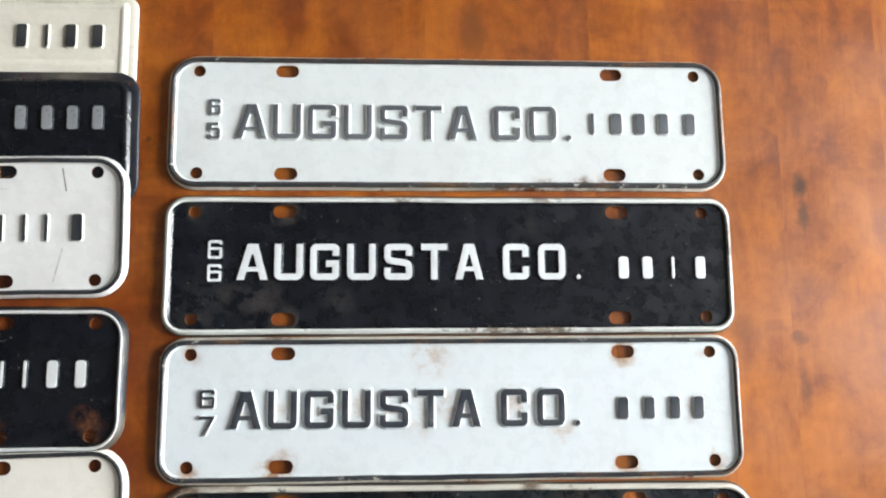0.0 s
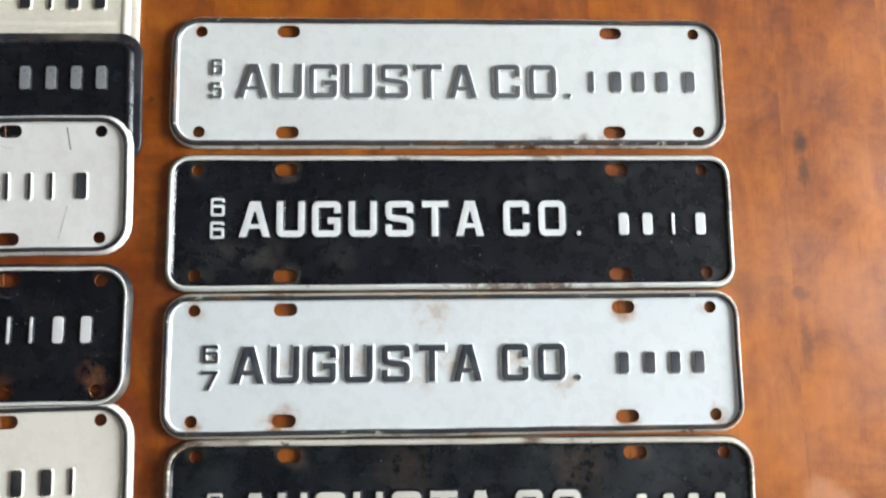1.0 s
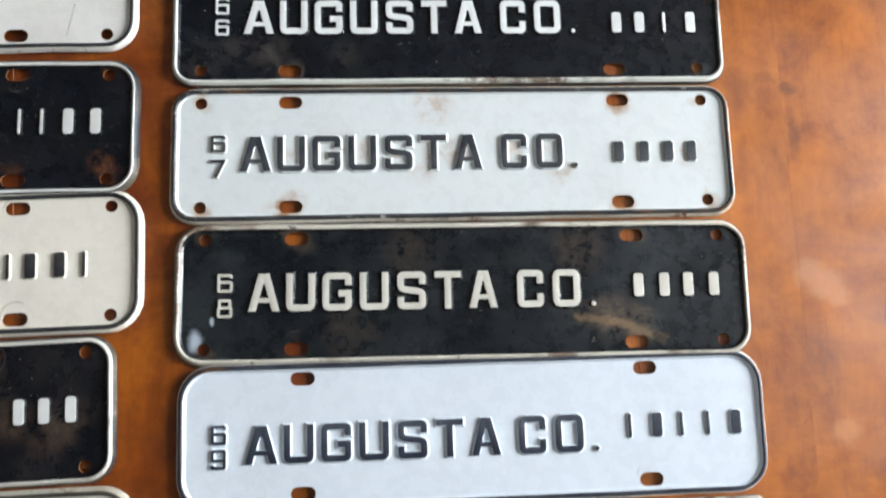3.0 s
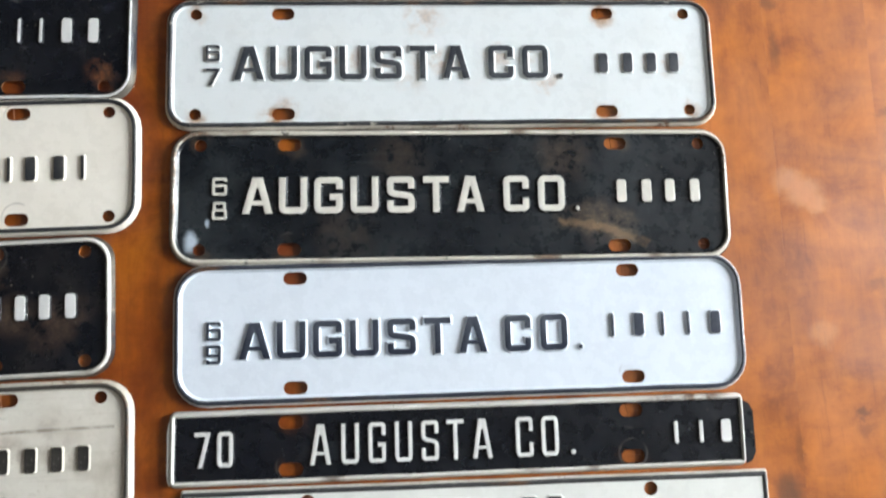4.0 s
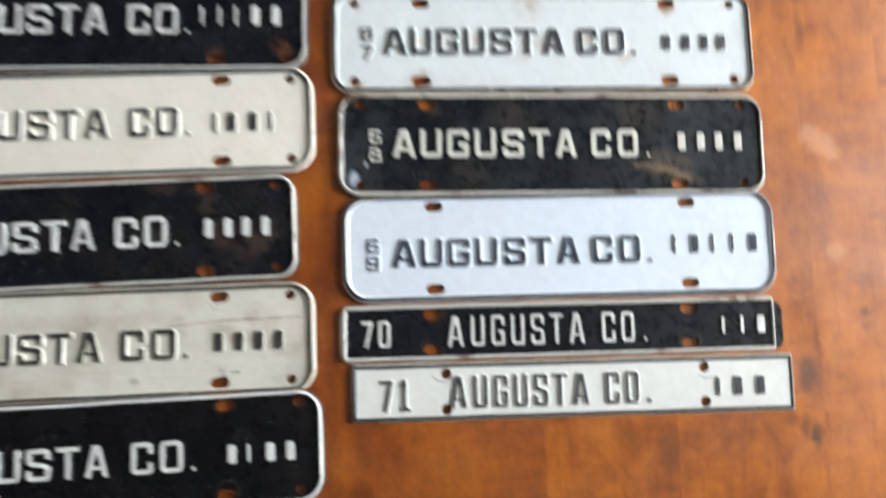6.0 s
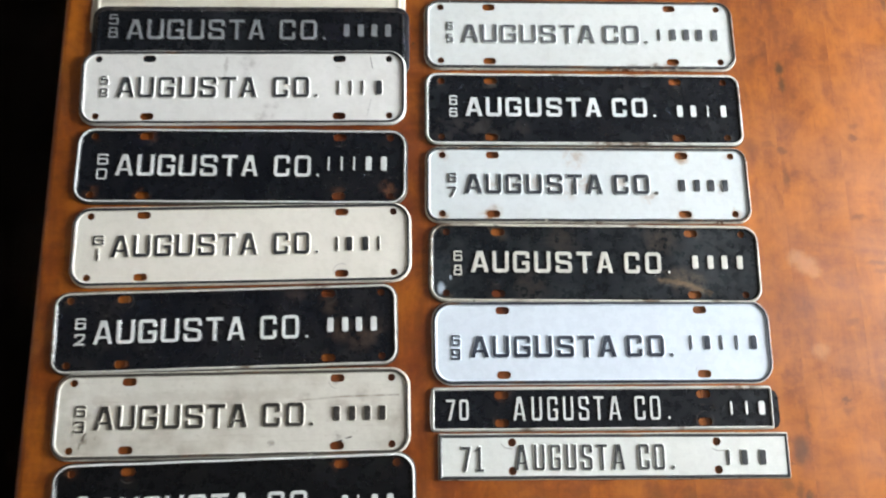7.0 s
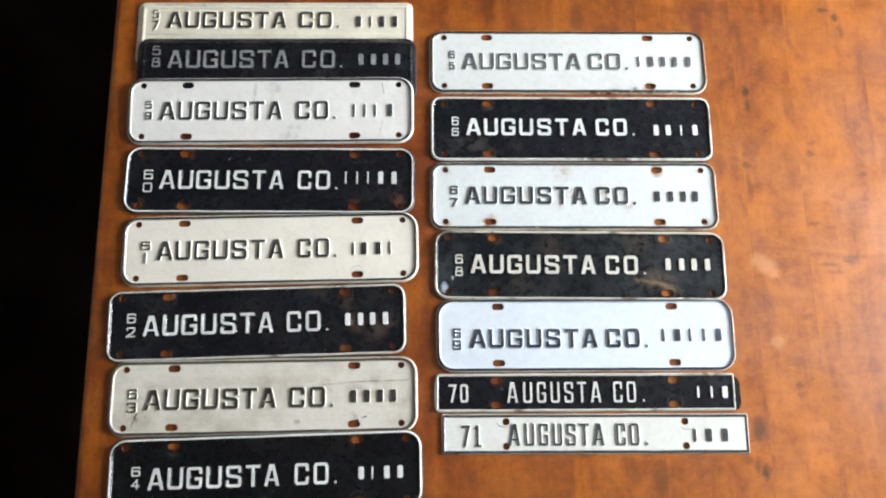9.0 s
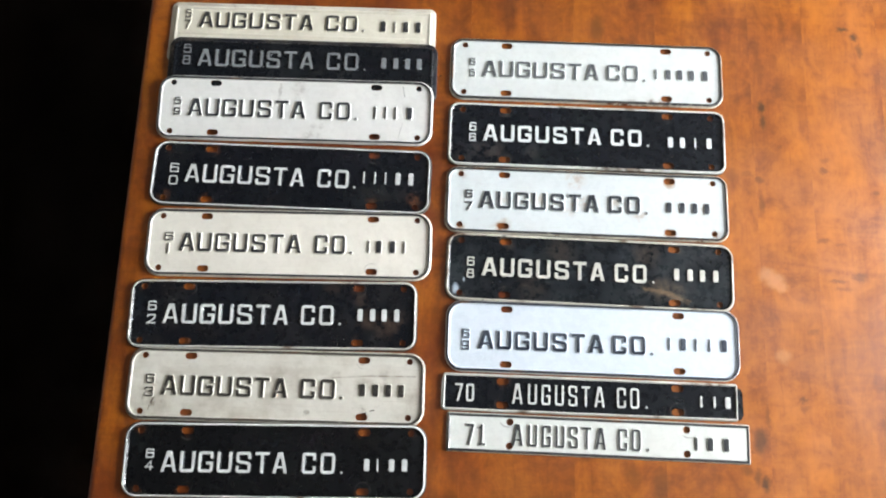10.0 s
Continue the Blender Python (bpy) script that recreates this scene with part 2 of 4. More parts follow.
# pale rubs in the varnish: x, y, radius, strength
RUBS = [(0.298, 0.010, 0.0140, 0.40), (0.3045, 0.005, 0.0160, 0.42), (0.311, -0.001, 0.0110, 0.36), (0.309, -0.074, 0.012, 0.26)]

M_WOOD = varnished_wood("varnished_wood")
M_LEG = plain("dark_stained_wood", (0.10, 0.035, 0.012), 0.4, 30)
M_EDGE = rust_metal()
# near-black, as the shade beside the table is put into the floor's colour
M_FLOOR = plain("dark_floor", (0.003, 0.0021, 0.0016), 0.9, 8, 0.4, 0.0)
M_WALL = plain("painted_plaster", (0.27, 0.23, 0.19), 0.85, 6, 0.04)
M_CEIL = plain("ceiling_paint", (0.26, 0.25, 0.24), 0.9, 6, 0.03)
M_FRAME = plain("white_window_paint", (0.75, 0.75, 0.73), 0.4, 20, 0.04)


def window_glass():
    n = Nodes("window_glass")
    return n.finish((1.0, 1.0, 1.0), 0.0, None, **{"Transmission Weight": 1.0, "IOR": 1.45})


M_GLASS = window_glass()


# ================= mesh helpers =================
def mesh_of(name, bm, materials, smooth=False):
    bmesh.ops.recalc_face_normals(bm, faces=bm.faces)
    me = bpy.data.meshes.new(name)
    bm.to_mesh(me)
    bm.free()
    for m in materials:
        me.materials.append(m)
    if smooth:
        for poly in me.polygons:
            poly.use_smooth = True
    return me


def part(name, bm, material, parent, label="", smooth=False):
    """Links a bmesh as one mesh object under a thing or a part."""
    mats = material if isinstance(material, (list, tuple)) else [material]
    ob = new(name, mesh_of(name, bm, mats, smooth))
    ob.parent = parent
    return tagged(ob, label)


def box(x0, x1, y0, y1, z0, z1, bevel=0.0, segments=2, bm=None):
    bm = bm or bmesh.new()
    vs = [bm.verts.new((x, y, z)) for z in (z0, z1) for y in (y0, y1) for x in (x0, x1)]
    for f in ((0, 1, 3, 2), (4, 5, 7, 6), (0, 1, 5, 4), (1, 3, 7, 5), (3, 2, 6, 7), (2, 0, 4, 6)):
        bm.faces.new([vs[i] for i in f])
    if bevel:
        bmesh.ops.recalc_face_normals(bm, faces=bm.faces)
        bmesh.ops.bevel(bm, geom=bm.edges[:], offset=bevel, segments=segments, affect="EDGES", profile=0.5)
    return bm


def structure(name, bm, material, label, category):
    return tagged(new(name, mesh_of(name, bm, [material])), label, category, kind="structure")


# ================= the room =================
X0, X1, Y0, Y1, HIGH = ROOM
structure("floor", box(X0 - 0.1, X1 + 0.1, Y0 - 0.1, Y1 + 0.1, -0.1, 0.0), M_FLOOR, "floor beside the table, its shade put into a near-black colour", "floor")
structure("ceiling", box(X0 - 0.1, X1 + 0.1, Y0 - 0.1, Y1 + 0.1, HIGH, HIGH + 0.1), M_CEIL, "plain dim grey ceiling above the table", "ceiling")
structure("wall_west", box(X0 - 0.1, X0, Y0 - 0.1, Y1 + 0.1, 0.0, HIGH), M_WALL, "plain painted plaster wall", "wall")
structure("wall_south", box(X0, X1, Y0 - 0.1, Y0, 0.0, HIGH), M_WALL, "plain painted plaster wall", "wall")
structure("wall_north", box(X0, X1, Y1, Y1 + 0.1, 0.0, HIGH), M_WALL, "plain painted plaster wall", "wall")
bm = box(X1, X1 + 0.12, Y0 - 0.1, WIN_Y[0], 0.0, HIGH)
box(X1, X1 + 0.12, WIN_Y[1], Y1 + 0.1, 0.0, HIGH, bm=bm)
box(X1, X1 + 0.12, WIN_Y[0], WIN_Y[1], 0.0, WIN_Z[0], bm=bm)
box(X1, X1 + 0.12, WIN_Y[0], WIN_Y[1], WIN_Z[1], HIGH, bm=bm)
structure("wall_east", bm, M_WALL, "plain painted plaster wall with a window opening", "wall")

window = tagged(new("window_1"), "white-painted window that lets daylight in", "window", kind="structure")
ya, yb, za, zb = *WIN_Y, *WIN_Z
bm = box(X1 + 0.03, X1 + 0.08, ya, ya + 0.05, za, zb)
box(X1 + 0.03, X1 + 0.08, yb - 0.05, yb, za, zb, bm=bm)
box(X1 + 0.03, X1 + 0.08, ya + 0.05, yb - 0.05, za, za + 0.05, bm=bm)
box(X1 + 0.03, X1 + 0.08, ya + 0.05, yb - 0.05, zb - 0.05, zb, bm=bm)
part("window_frame", bm, M_FRAME, window)
part("window_sill", box(X1 - 0.06, X1 + 0.002, ya - 0.04, yb + 0.04, za - 0.03, za - 0.003, 0.005), M_FRAME, window)
pane = part("pane", box(X1 + 0.052, X1 + 0.056, ya + 0.05, yb - 0.05, za + 0.05, zb - 0.05), M_GLASS, window)
pane.visible_shadow = False

# ================= the table =================
T_X0, T_X1, T_Y0, T_Y1, THICK = -0.3905, 0.585, -0.62, 0.56, 0.028
table = tagged(new("wooden_table"), "reddish-brown varnished wooden table with knots and rubs", "table")
seams = [T_X0, -0.268, -0.152, -0.022, 0.094, 0.186, 0.291, 0.352, 0.436, T_X1]
# lightness of each board, 0.5 the middle; lower on the left
BOARD_TONES = (0.43, 0.40, 0.395, 0.42, 0.46, 0.49, 0.52, 0.525, 0.52)
for a, b, board_tone in zip(seams, seams[1:], BOARD_TONES):
    first, last = a == T_X0, b == T_X1
    bm = bmesh.new()
    g = 0.000005
    left = [(a, -THICK), (a, -0.006), (a + 0.0012, -0.0025), (a + 0.0038, -0.0006), (a + 0.007, 0.0)] if first else [(a + g, -THICK), (a + g, -0.00004), (a + 0.00005, 0.0)]
    right = [(b - 0.007, 0.0), (b - 0.0038, -0.0006), (b - 0.0012, -0.0025), (b, -0.006), (b, -THICK)] if last else [(b - 0.00005, 0.0), (b - g, -0.00004), (b - g, -THICK)]
    outline = left + right
    ends = [[bm.verts.new((x, y, TOP + z)) for x, z in outline] for y in (T_Y0, T_Y1)]
    for i in range(len(outline)):
        j = (i + 1) % len(outline)
        bm.faces.new((ends[0][i], ends[0][j], ends[1][j], ends[1][i]))
    bm.faces.new(ends[0])
    bm.faces.new(ends[1])
    part("board", bm, M_WOOD, table).color = (board_tone, board_tone, board_tone, 1.0)
lx0, lx1, ly0, ly1, under = T_X0 + 0.09, T_X1 - 0.09, T_Y0 + 0.09, T_Y1 - 0.09, TOP - THICK - 0.001
part("apron", box(lx0 + 0.06, lx1 - 0.06, ly0 + 0.015, ly0 + 0.035, under - 0.09, under, 0.002), M_LEG, table)
part("apron", box(lx0 + 0.06, lx1 - 0.06, ly1 - 0.035, ly1 - 0.015, under - 0.09, under, 0.002), M_LEG, table)
part("apron", box(lx0 + 0.015, lx0 + 0.035, ly0 + 0.06, ly1 - 0.06, under - 0.09, under, 0.002), M_LEG, table)
part("apron", box(lx1 - 0.035, lx1 - 0.015, ly0 + 0.06, ly1 - 0.06, under - 0.09, under, 0.002), M_LEG, table)
for x in (lx0, lx1 - 0.06):
    for y in (ly0, ly1 - 0.06):
        bm = box(x, x + 0.06, y, y + 0.06, 0.0, under, 0.004)
        cx, cy = x + 0.03, y + 0.03
        for v in bm.verts:
            if v.co.z < 0.3:
                v.co.x, v.co.y = cx + (v.co.x - cx) * 0.68, cy + (v.co.y - cy) * 0.68
        part("leg", bm, M_LEG, table)

# ================= embossed characters =================
def smoothed(points, closed, rounds=2):
    """Cuts the corners of a line of points."""
    for _ in range(rounds):
        out = [] if closed else [points[0]]
        pairs = list(zip(points, points[1:] + points[:1] if closed else points[1:]))
        for (ax, ay), (bx, by) in pairs:
            out += [(0.75 * ax + 0.25 * bx, 0.75 * ay + 0.25 * by), (0.25 * ax + 0.75 * bx, 0.25 * ay + 0.75 * by)]
        points = out if closed else out + [points[-1]]
    return points


# strokes on a unit square: (closed, rounded, points)
R = 0.40
ROUND = [(0, 1 - R), (0, R), (0, 0), (R, 0), (1 - R, 0), (1, 0), (1, R), (1, 1 - R), (1, 1), (1 - R, 1), (R, 1), (0, 1)]
GLYPHS = {
    "A": [(0, 0, [(0, 0), (0.38, 1), (0.62, 1), (1, 0)]), (0, 0, [(0.16, 0.25), (0.84, 0.25)]), (0, 0, [(0.5, 0.76), (0.5, 1)])],
    "U": [(0, 1, [(0, 1), (0, 0.5), (0, 0.3), (0, 0), (0.34, 0), (0.66, 0), (1, 0), (1, 0.3), (1, 0.5), (1, 1)])],
    "G": [(0, 1, [(1, 0.70), (1, 0.84), (1, 1), (0.66, 1), (0.34, 1), (0, 1), (0, 0.72), (0, 0.28), (0, 0), (0.34, 0), (0.66, 0), (1, 0), (1, 0.2), (1, 0.44)]),
          (0, 0, [(1, 0.44), (0.56, 0.44)])],
    "S": [(0, 1, [(1, 0.70), (1, 0.84), (1, 1), (0.66, 1), (0.34, 1), (0, 1), (0, 0.85), (0, 0.6), (0.15, 0.53), (0.85, 0.47), (1, 0.4), (1, 0.15), (1, 0), (0.66, 0), (0.34, 0), (0, 0), (0, 0.16), (0, 0.30)])],
    "T": [(0, 0, [(0, 1), (1, 1)]), (0, 0, [(0.5, 1), (0.5, 0)])],
    "C": [(0, 1, [(1, 0.66), (1, 0.84), (1, 1), (0.66, 1), (0.34, 1), (0, 1), (0, 0.72), (0, 0.28), (0, 0), (0.34, 0), (0.66, 0), (1, 0), (1, 0.16), (1, 0.34)])],
    "O": [(1, 1, ROUND)],
    ".": [(0, 0, [(0.5, 0.0), (0.5, 1.0)])],
    "0": [(1, 1, ROUND)],
    "1": [(0, 0, [(0.5, 0), (0.5, 1)])],
    "foot 1": [(0, 0, [(0.55, 1), (0.55, 0)]), (0, 0, [(0.15, 0.86), (0.5, 0.97)]), (0, 0, [(0.1, 0), (1, 0)])],
    "2": [(0, 1, [(0, 0.72), (0, 0.9), (0, 1), (0.25, 1), (0.75, 1), (1, 1), (1, 0.85), (1, 0.66), (0.8, 0.45), (0.2, 0.12), (0, 0)]), (0, 0, [(0, 0), (1, 0)])],
    "3": [(0, 1, [(0, 0.78), (0, 1), (0.3, 1), (0.7, 1), (1, 1), (1, 0.8), (1, 0.55), (0.7, 0.53), (0.4, 0.53)]), (0, 1, [(0.7, 0.53), (1, 0.5), (1, 0.2), (1, 0), (0.7, 0), (0.3, 0), (0, 0), (0, 0.22)])],
    "4": [(0, 0, [(0.74, 0), (0.74, 1), (0, 0.30), (1, 0.30)])],
    "5": [(0, 0, [(0.95, 1), (0.06, 1), (0.0, 0.56)]), (0, 1, [(0.0, 0.56), (0.3, 0.62), (0.7, 0.62), (1, 0.6), (1, 0.4), (1, 0.2), (1, 0), (0.7, 0), (0.3, 0), (0, 0), (0, 0.2)])],
    "6": [(0, 1, [(1, 0.82), (1, 1), (0.75, 1), (0.25, 1), (0, 1), (0, 0.75), (0, 0.3)]), (1, 1, [(0, 0.3), (0, 0.12), (0, 0), (0.25, 0), (0.75, 0), (1, 0), (1, 0.14), (1, 0.42), (1, 0.56), (0.75, 0.56), (0.25, 0.56), (0, 0.56), (0, 0.42)])],
    "7": [(0, 0, [(0, 1), (1, 1)]), (0, 0, [(0.98, 1), (0.36, 0)])],
    "8": [(1, 1, [(0.08, 0.9), (0.08, 1), (0.3, 1), (0.7, 1), (0.92, 1), (0.92, 0.9), (0.92, 0.66), (0.92, 0.54), (0.7, 0.54), (0.3, 0.54), (0.08, 0.54), (0.08, 0.66)]),
          (1, 1, [(0, 0.12), (0, 0), (0.25, 0), (0.75, 0), (1, 0), (1, 0.12), (1, 0.42), (1, 0.54), (0.75, 0.54), (0.25, 0.54), (0, 0.54), (0, 0.42)])],
    "9": [(0, 1, [(0, 0.18), (0, 0), (0.25, 0), (0.75, 0), (1, 0), (1, 0.25), (1, 0.7)]), (1, 1, [(0, 0.88), (0, 1), (0.25, 1), (0.75, 1), (1, 1), (1, 0.86), (1, 0.58), (1, 0.44), (0.75, 0.44), (0.25, 0.44), (0, 0.44), (0, 0.58)])],
}


def stroke(bm, points, closed, width, high, skirt=0.0006):
    """An embossed stroke with sloping flanks: inked top (slot 0), flanks of the ground colour (slot 1)."""
    pts = [Vector((x, y)) for x, y in points]
    pts = [p for i, p in enumerate(pts) if i == 0 or (p - pts[i - 1]).length > 1e-6]
    n = len(pts)
    rows_ = []
    crown = width * 0.39
    foot = width / 2 + min(skirt, width * 0.2)
    mid = crown + 0.4 * (foot - crown)
    for i, p in enumerate(pts):
        before = pts[i - 1] if i or closed else None
        after = pts[(i + 1) % n] if i < n - 1 or closed else None
        d0 = (p - before).normalized() if before is not None else None
        d1 = (after - p).normalized() if after is not None else None
        d0, d1 = d0 or d1, d1 or d0
        tangent = (d0 + d1).normalized() if (d0 + d1).length > 1e-3 else d1
        side = Vector((-tangent.y, tangent.x))
        side *= min(1.8, 1 / max(0.3, side.dot(Vector((-d1.y, d1.x)))))
        reach = Vector((0, 0))
        if not closed and i in (0, n - 1):
            reach = tangent * (-1 if i == 0 else 1)
        row = []
        for s, z, out in ((-foot, 0.0, foot - crown), (-mid, high * 0.55, mid - crown), (-crown, high * 0.92, 0.0), (0.0, high, 0.0),
                          (crown, high * 0.92, 0.0), (mid, high * 0.55, mid - crown), (foot, 0.0, foot - crown)):
            q = p + side * s + reach * out
            if not closed and i in (0, n - 1) and 0.6 < abs(tangent.y) < 0.995:
                q = q + tangent * ((p.y + reach.y * out - q.y) / tangent.y)
            row.append(bm.verts.new((q.x, q.y, z)))
        rows_.append(row)
    for i in range(n if closed else n - 1):
        a, b = rows_[i], rows_[(i + 1) % n]
        for k in range(6):
            bm.faces.new((a[k], a[k + 1], b[k + 1], b[k])).material_index = 0 if k in (2, 3) else 1
    if not closed:
        for row in (rows_[0], rows_[-1]):
            bm.faces.new(row).material_index = 1


def reached(pts, unit, s):
    """Lets ends that lie on the box's border reach it with the whole stroke."""
    pts = list(pts)
    for end, near in ((0, 1), (-1, -2)):
        (ux, uy), a, b = unit[end], Vector(pts[end]), Vector(pts[near])
        way = (a - b).normalized()
        if uy in (0, 1) and abs(way.y) > 0.5:
            pts[end] = tuple(a + way * (0.37 * s / abs(way.y)))
        elif ux in (0, 1) and abs(way.x) > 0.95:
            pts[end] = tuple(a + way * 0.37 * s)
    return pts


made_glyphs = {}


def glyph_mesh(char, w, h, s, high, inks):
    key = (char, round(w, 5), round(h, 5), round(s, 5), inks)
    if key not in made_glyphs:
        bm = bmesh.new()
        s *= 1.08 if char == "A" else 1.0
        for n, (closed, rounded, points) in enumerate(GLYPHS[char]):
            pts = [((x - 0.5) * (w - s), (y - 0.5) * (h - s)) for x, y in points]
            if rounded:
                pts = smoothed(pts, closed)
            if not closed:
                pts = reached(pts, points, s)
            slight = (1.0, 0.66, 0.85)[n] if char == "A" else 1.0
            stroke(bm, pts, closed, s * slight, high - 0.00006 * n, 0.0 if char == "A" else 0.0006)
        me = bpy.data.meshes.new("character")
        bmesh.ops.recalc_face_normals(bm, faces=bm.faces)
        bm.to_mesh(me)
        bm.free()
        for m in inks:
            me.materials.append(bpy.data.materials[m])
        made_glyphs[key] = me
    return made_glyphs[key]


def bar_mesh(w, h, high, inks):
    key = ("bar", round(w, 5), round(h, 5), inks)
    if key not in made_glyphs:
        bm = bmesh.new()
        e = 0.0006
        rings = []
        for inset, z in ((0.0, 0.0), (e, high * 0.9), (e * 1.6, high)):
            rings.append([bm.verts.new((x, y, z)) for x, y in rounded_box(w / 2 - inset, h / 2 - inset, min(w * 0.4, 0.0014), 3)])
        for a, b, slot in ((rings[0], rings[1], 1), (rings[1], rings[2], 0)):
            for i in range(len(a)):
                j = (i + 1) % len(a)
                bm.faces.new((a[i], a[j], b[j], b[i])).material_index = slot
        bm.faces.new(rings[2]).material_index = 0
        me = bpy.data.meshes.new("number_bar")
        bmesh.ops.recalc_face_normals(bm, faces=bm.faces)
        bm.to_mesh(me)
        bm.free()
        for m in inks:
            me.materials.append(bpy.data.materials[m])
        made_glyphs[key] = me
    return made_glyphs[key]


def rounded_rim(hw, hh, r):
    """As rounded_box, with points along the straight sides too."""
    corners_ = rounded_box(hw, hh, r)
    out = []
    for n, (a, b) in enumerate(zip(corners_, corners_[1:] + corners_[:1])):
        parts_ = (1 if n % 7 != 6 else 26 if n % 14 == 6 else 6)
        out += [(a[0] + (b[0] - a[0]) * i / parts_, a[1] + (b[1] - a[1]) * i / parts_) for i in range(parts_)]
    return out


def knocked(x, y, z, seed, xy=0.00032, up=0.0003):
    """Small bends of the sheet along its border."""
    p = Vector((x * 30 + seed * 7.7, y * 30, seed))
    return (x + xy * noise.noise(p), y + xy * noise.noise(p + Vector((5, 9, 3))), z + up * min(1.0, max(0.0, z - 0.0015) / 0.002) * noise.noise(p * 1.6 + Vector((1, 4, 8))))


def rounded_box(hw, hh, r, n=7):
    r = max(0.0002, min(r, hw, hh))
    out = []
    for cx, cy, start in ((hw - r, hh - r, 0), (-hw + r, hh - r, 90), (-hw + r, -hh + r, 180), (hw - r, -hh + r, 270)):
        out += [(cx + r * math.cos(radians(start + 90 * i / (n - 1))), cy + r * math.sin(radians(start + 90 * i / (n - 1)))) for i in range(n)]
    return out


# ================= the plates =================
WIDE_WORD = ((0.0, 0.124), (0.146, 0.268), (0.290, 0.414), (0.439, 0.562), (0.590, 0.712), (0.740, 0.856), (0.884, 1.0))
SLIM_WORD = ((0.0, 0.116), (0.168, 0.270), (0.315, 0.416), (0.460, 0.561), (0.605, 0.706), (0.745, 0.846), (0.888, 1.0))
WIDE_CO, SLIM_CO = ((0.0, 0.345), (0.44, 0.80), (0.90, 1.0)), ((0.0, 0.30), (0.42, 0.72), (0.885, 1.0))


def ring_strip(bm, hw, hh, r, profile, seed, steady=9.0):
    slot = 0
    count = len(rounded_rim(hw, hh, r))
    loops = []
    for d, z in profile:
        loop = rounded_rim(hw - d, hh - d, r - d)
        if len(loop) != count:
            raise ValueError("uneven rim")
        loops.append([bm.verts.new(knocked(x, y, z, seed, up=0.0 if d >= steady else 0.0003)) for x, y in loop])
    for a, b in zip(loops, loops[1:]):
        for i in range(len(a)):
            j = (i + 1) % len(a)
            bm.faces.new((a[i], a[j], b[j], b[i])).material_index = slot


def panel_mesh(hw, hh, r, z, holes, seed):
    """The flat field with its bolt holes cut through."""
    bm = bmesh.new()
    loops = [rounded_rim(hw, hh, r)]
    r = max(0.0002, r)
    for x, y, a, b in holes:
        loops.append([(x + u, y + v) for u, v in rounded_box(a, b, min(a, b), 5)])

    def keeps(x, y, gap):
        qx, qy = max(0.0, abs(x) - hw + r), max(0.0, abs(y) - hh + r)
        if abs(x) > hw - gap or abs(y) > hh - gap or math.hypot(qx, qy) > r - gap:
            return False
        for cx, cy, a, b in holes:
            c = min(a, b)
            if math.hypot(max(0.0, abs(x - cx) - a + c), max(0.0, abs(y - cy) - b + c)) < c + gap:
                return False
        return True

    points, edges = [], []
    for loop in loops:
        k = len(points)
        points += [Vector(p) for p in loop]
        edges += [(k + i, k + (i + 1) % len(loop)) for i in range(len(loop))]
    verts, _, faces, *_ = delaunay_2d_cdt(points, edges, [], 0, 1e-7)
    border = len(loops[0])
    vs = [bm.verts.new(knocked(p.x, p.y, z, seed, up=0.0) if i < border else (p.x, p.y, z)) for i, p in enumerate(verts)]
    for f in faces:
        mid = sum((verts[i] for i in f), Vector((0, 0))) / len(f)
        if keeps(mid.x, mid.y, -1e-6):
            bm.faces.new([vs[i] for i in f])
    at = 0
    for n, loop in enumerate(loops):
        ring = vs[at:at + len(loop)]
        at += len(loop)
        if n == 0:
            continue
        low = [bm.verts.new((v.co.x, v.co.y, z - 0.0007)) for v in ring]
        for i in range(len(ring)):
            j = (i + 1) % len(ring)
            bm.faces.new((ring[i], ring[j], low[j], low[i])).material_index = 1
    return bm


# section of the rolled border: share of its width from the outer edge, height
BEAD = ((0.0, 0.0), (0.0, 0.0006), (0.12, 0.0017), (0.26, 0.0028), (0.38, 0.0035), (0.48, 0.0039), (0.56, 0.0040), (0.66, 0.0037), (0.78, 0.0031), (0.90, 0.0025), (1.0, 0.0021))


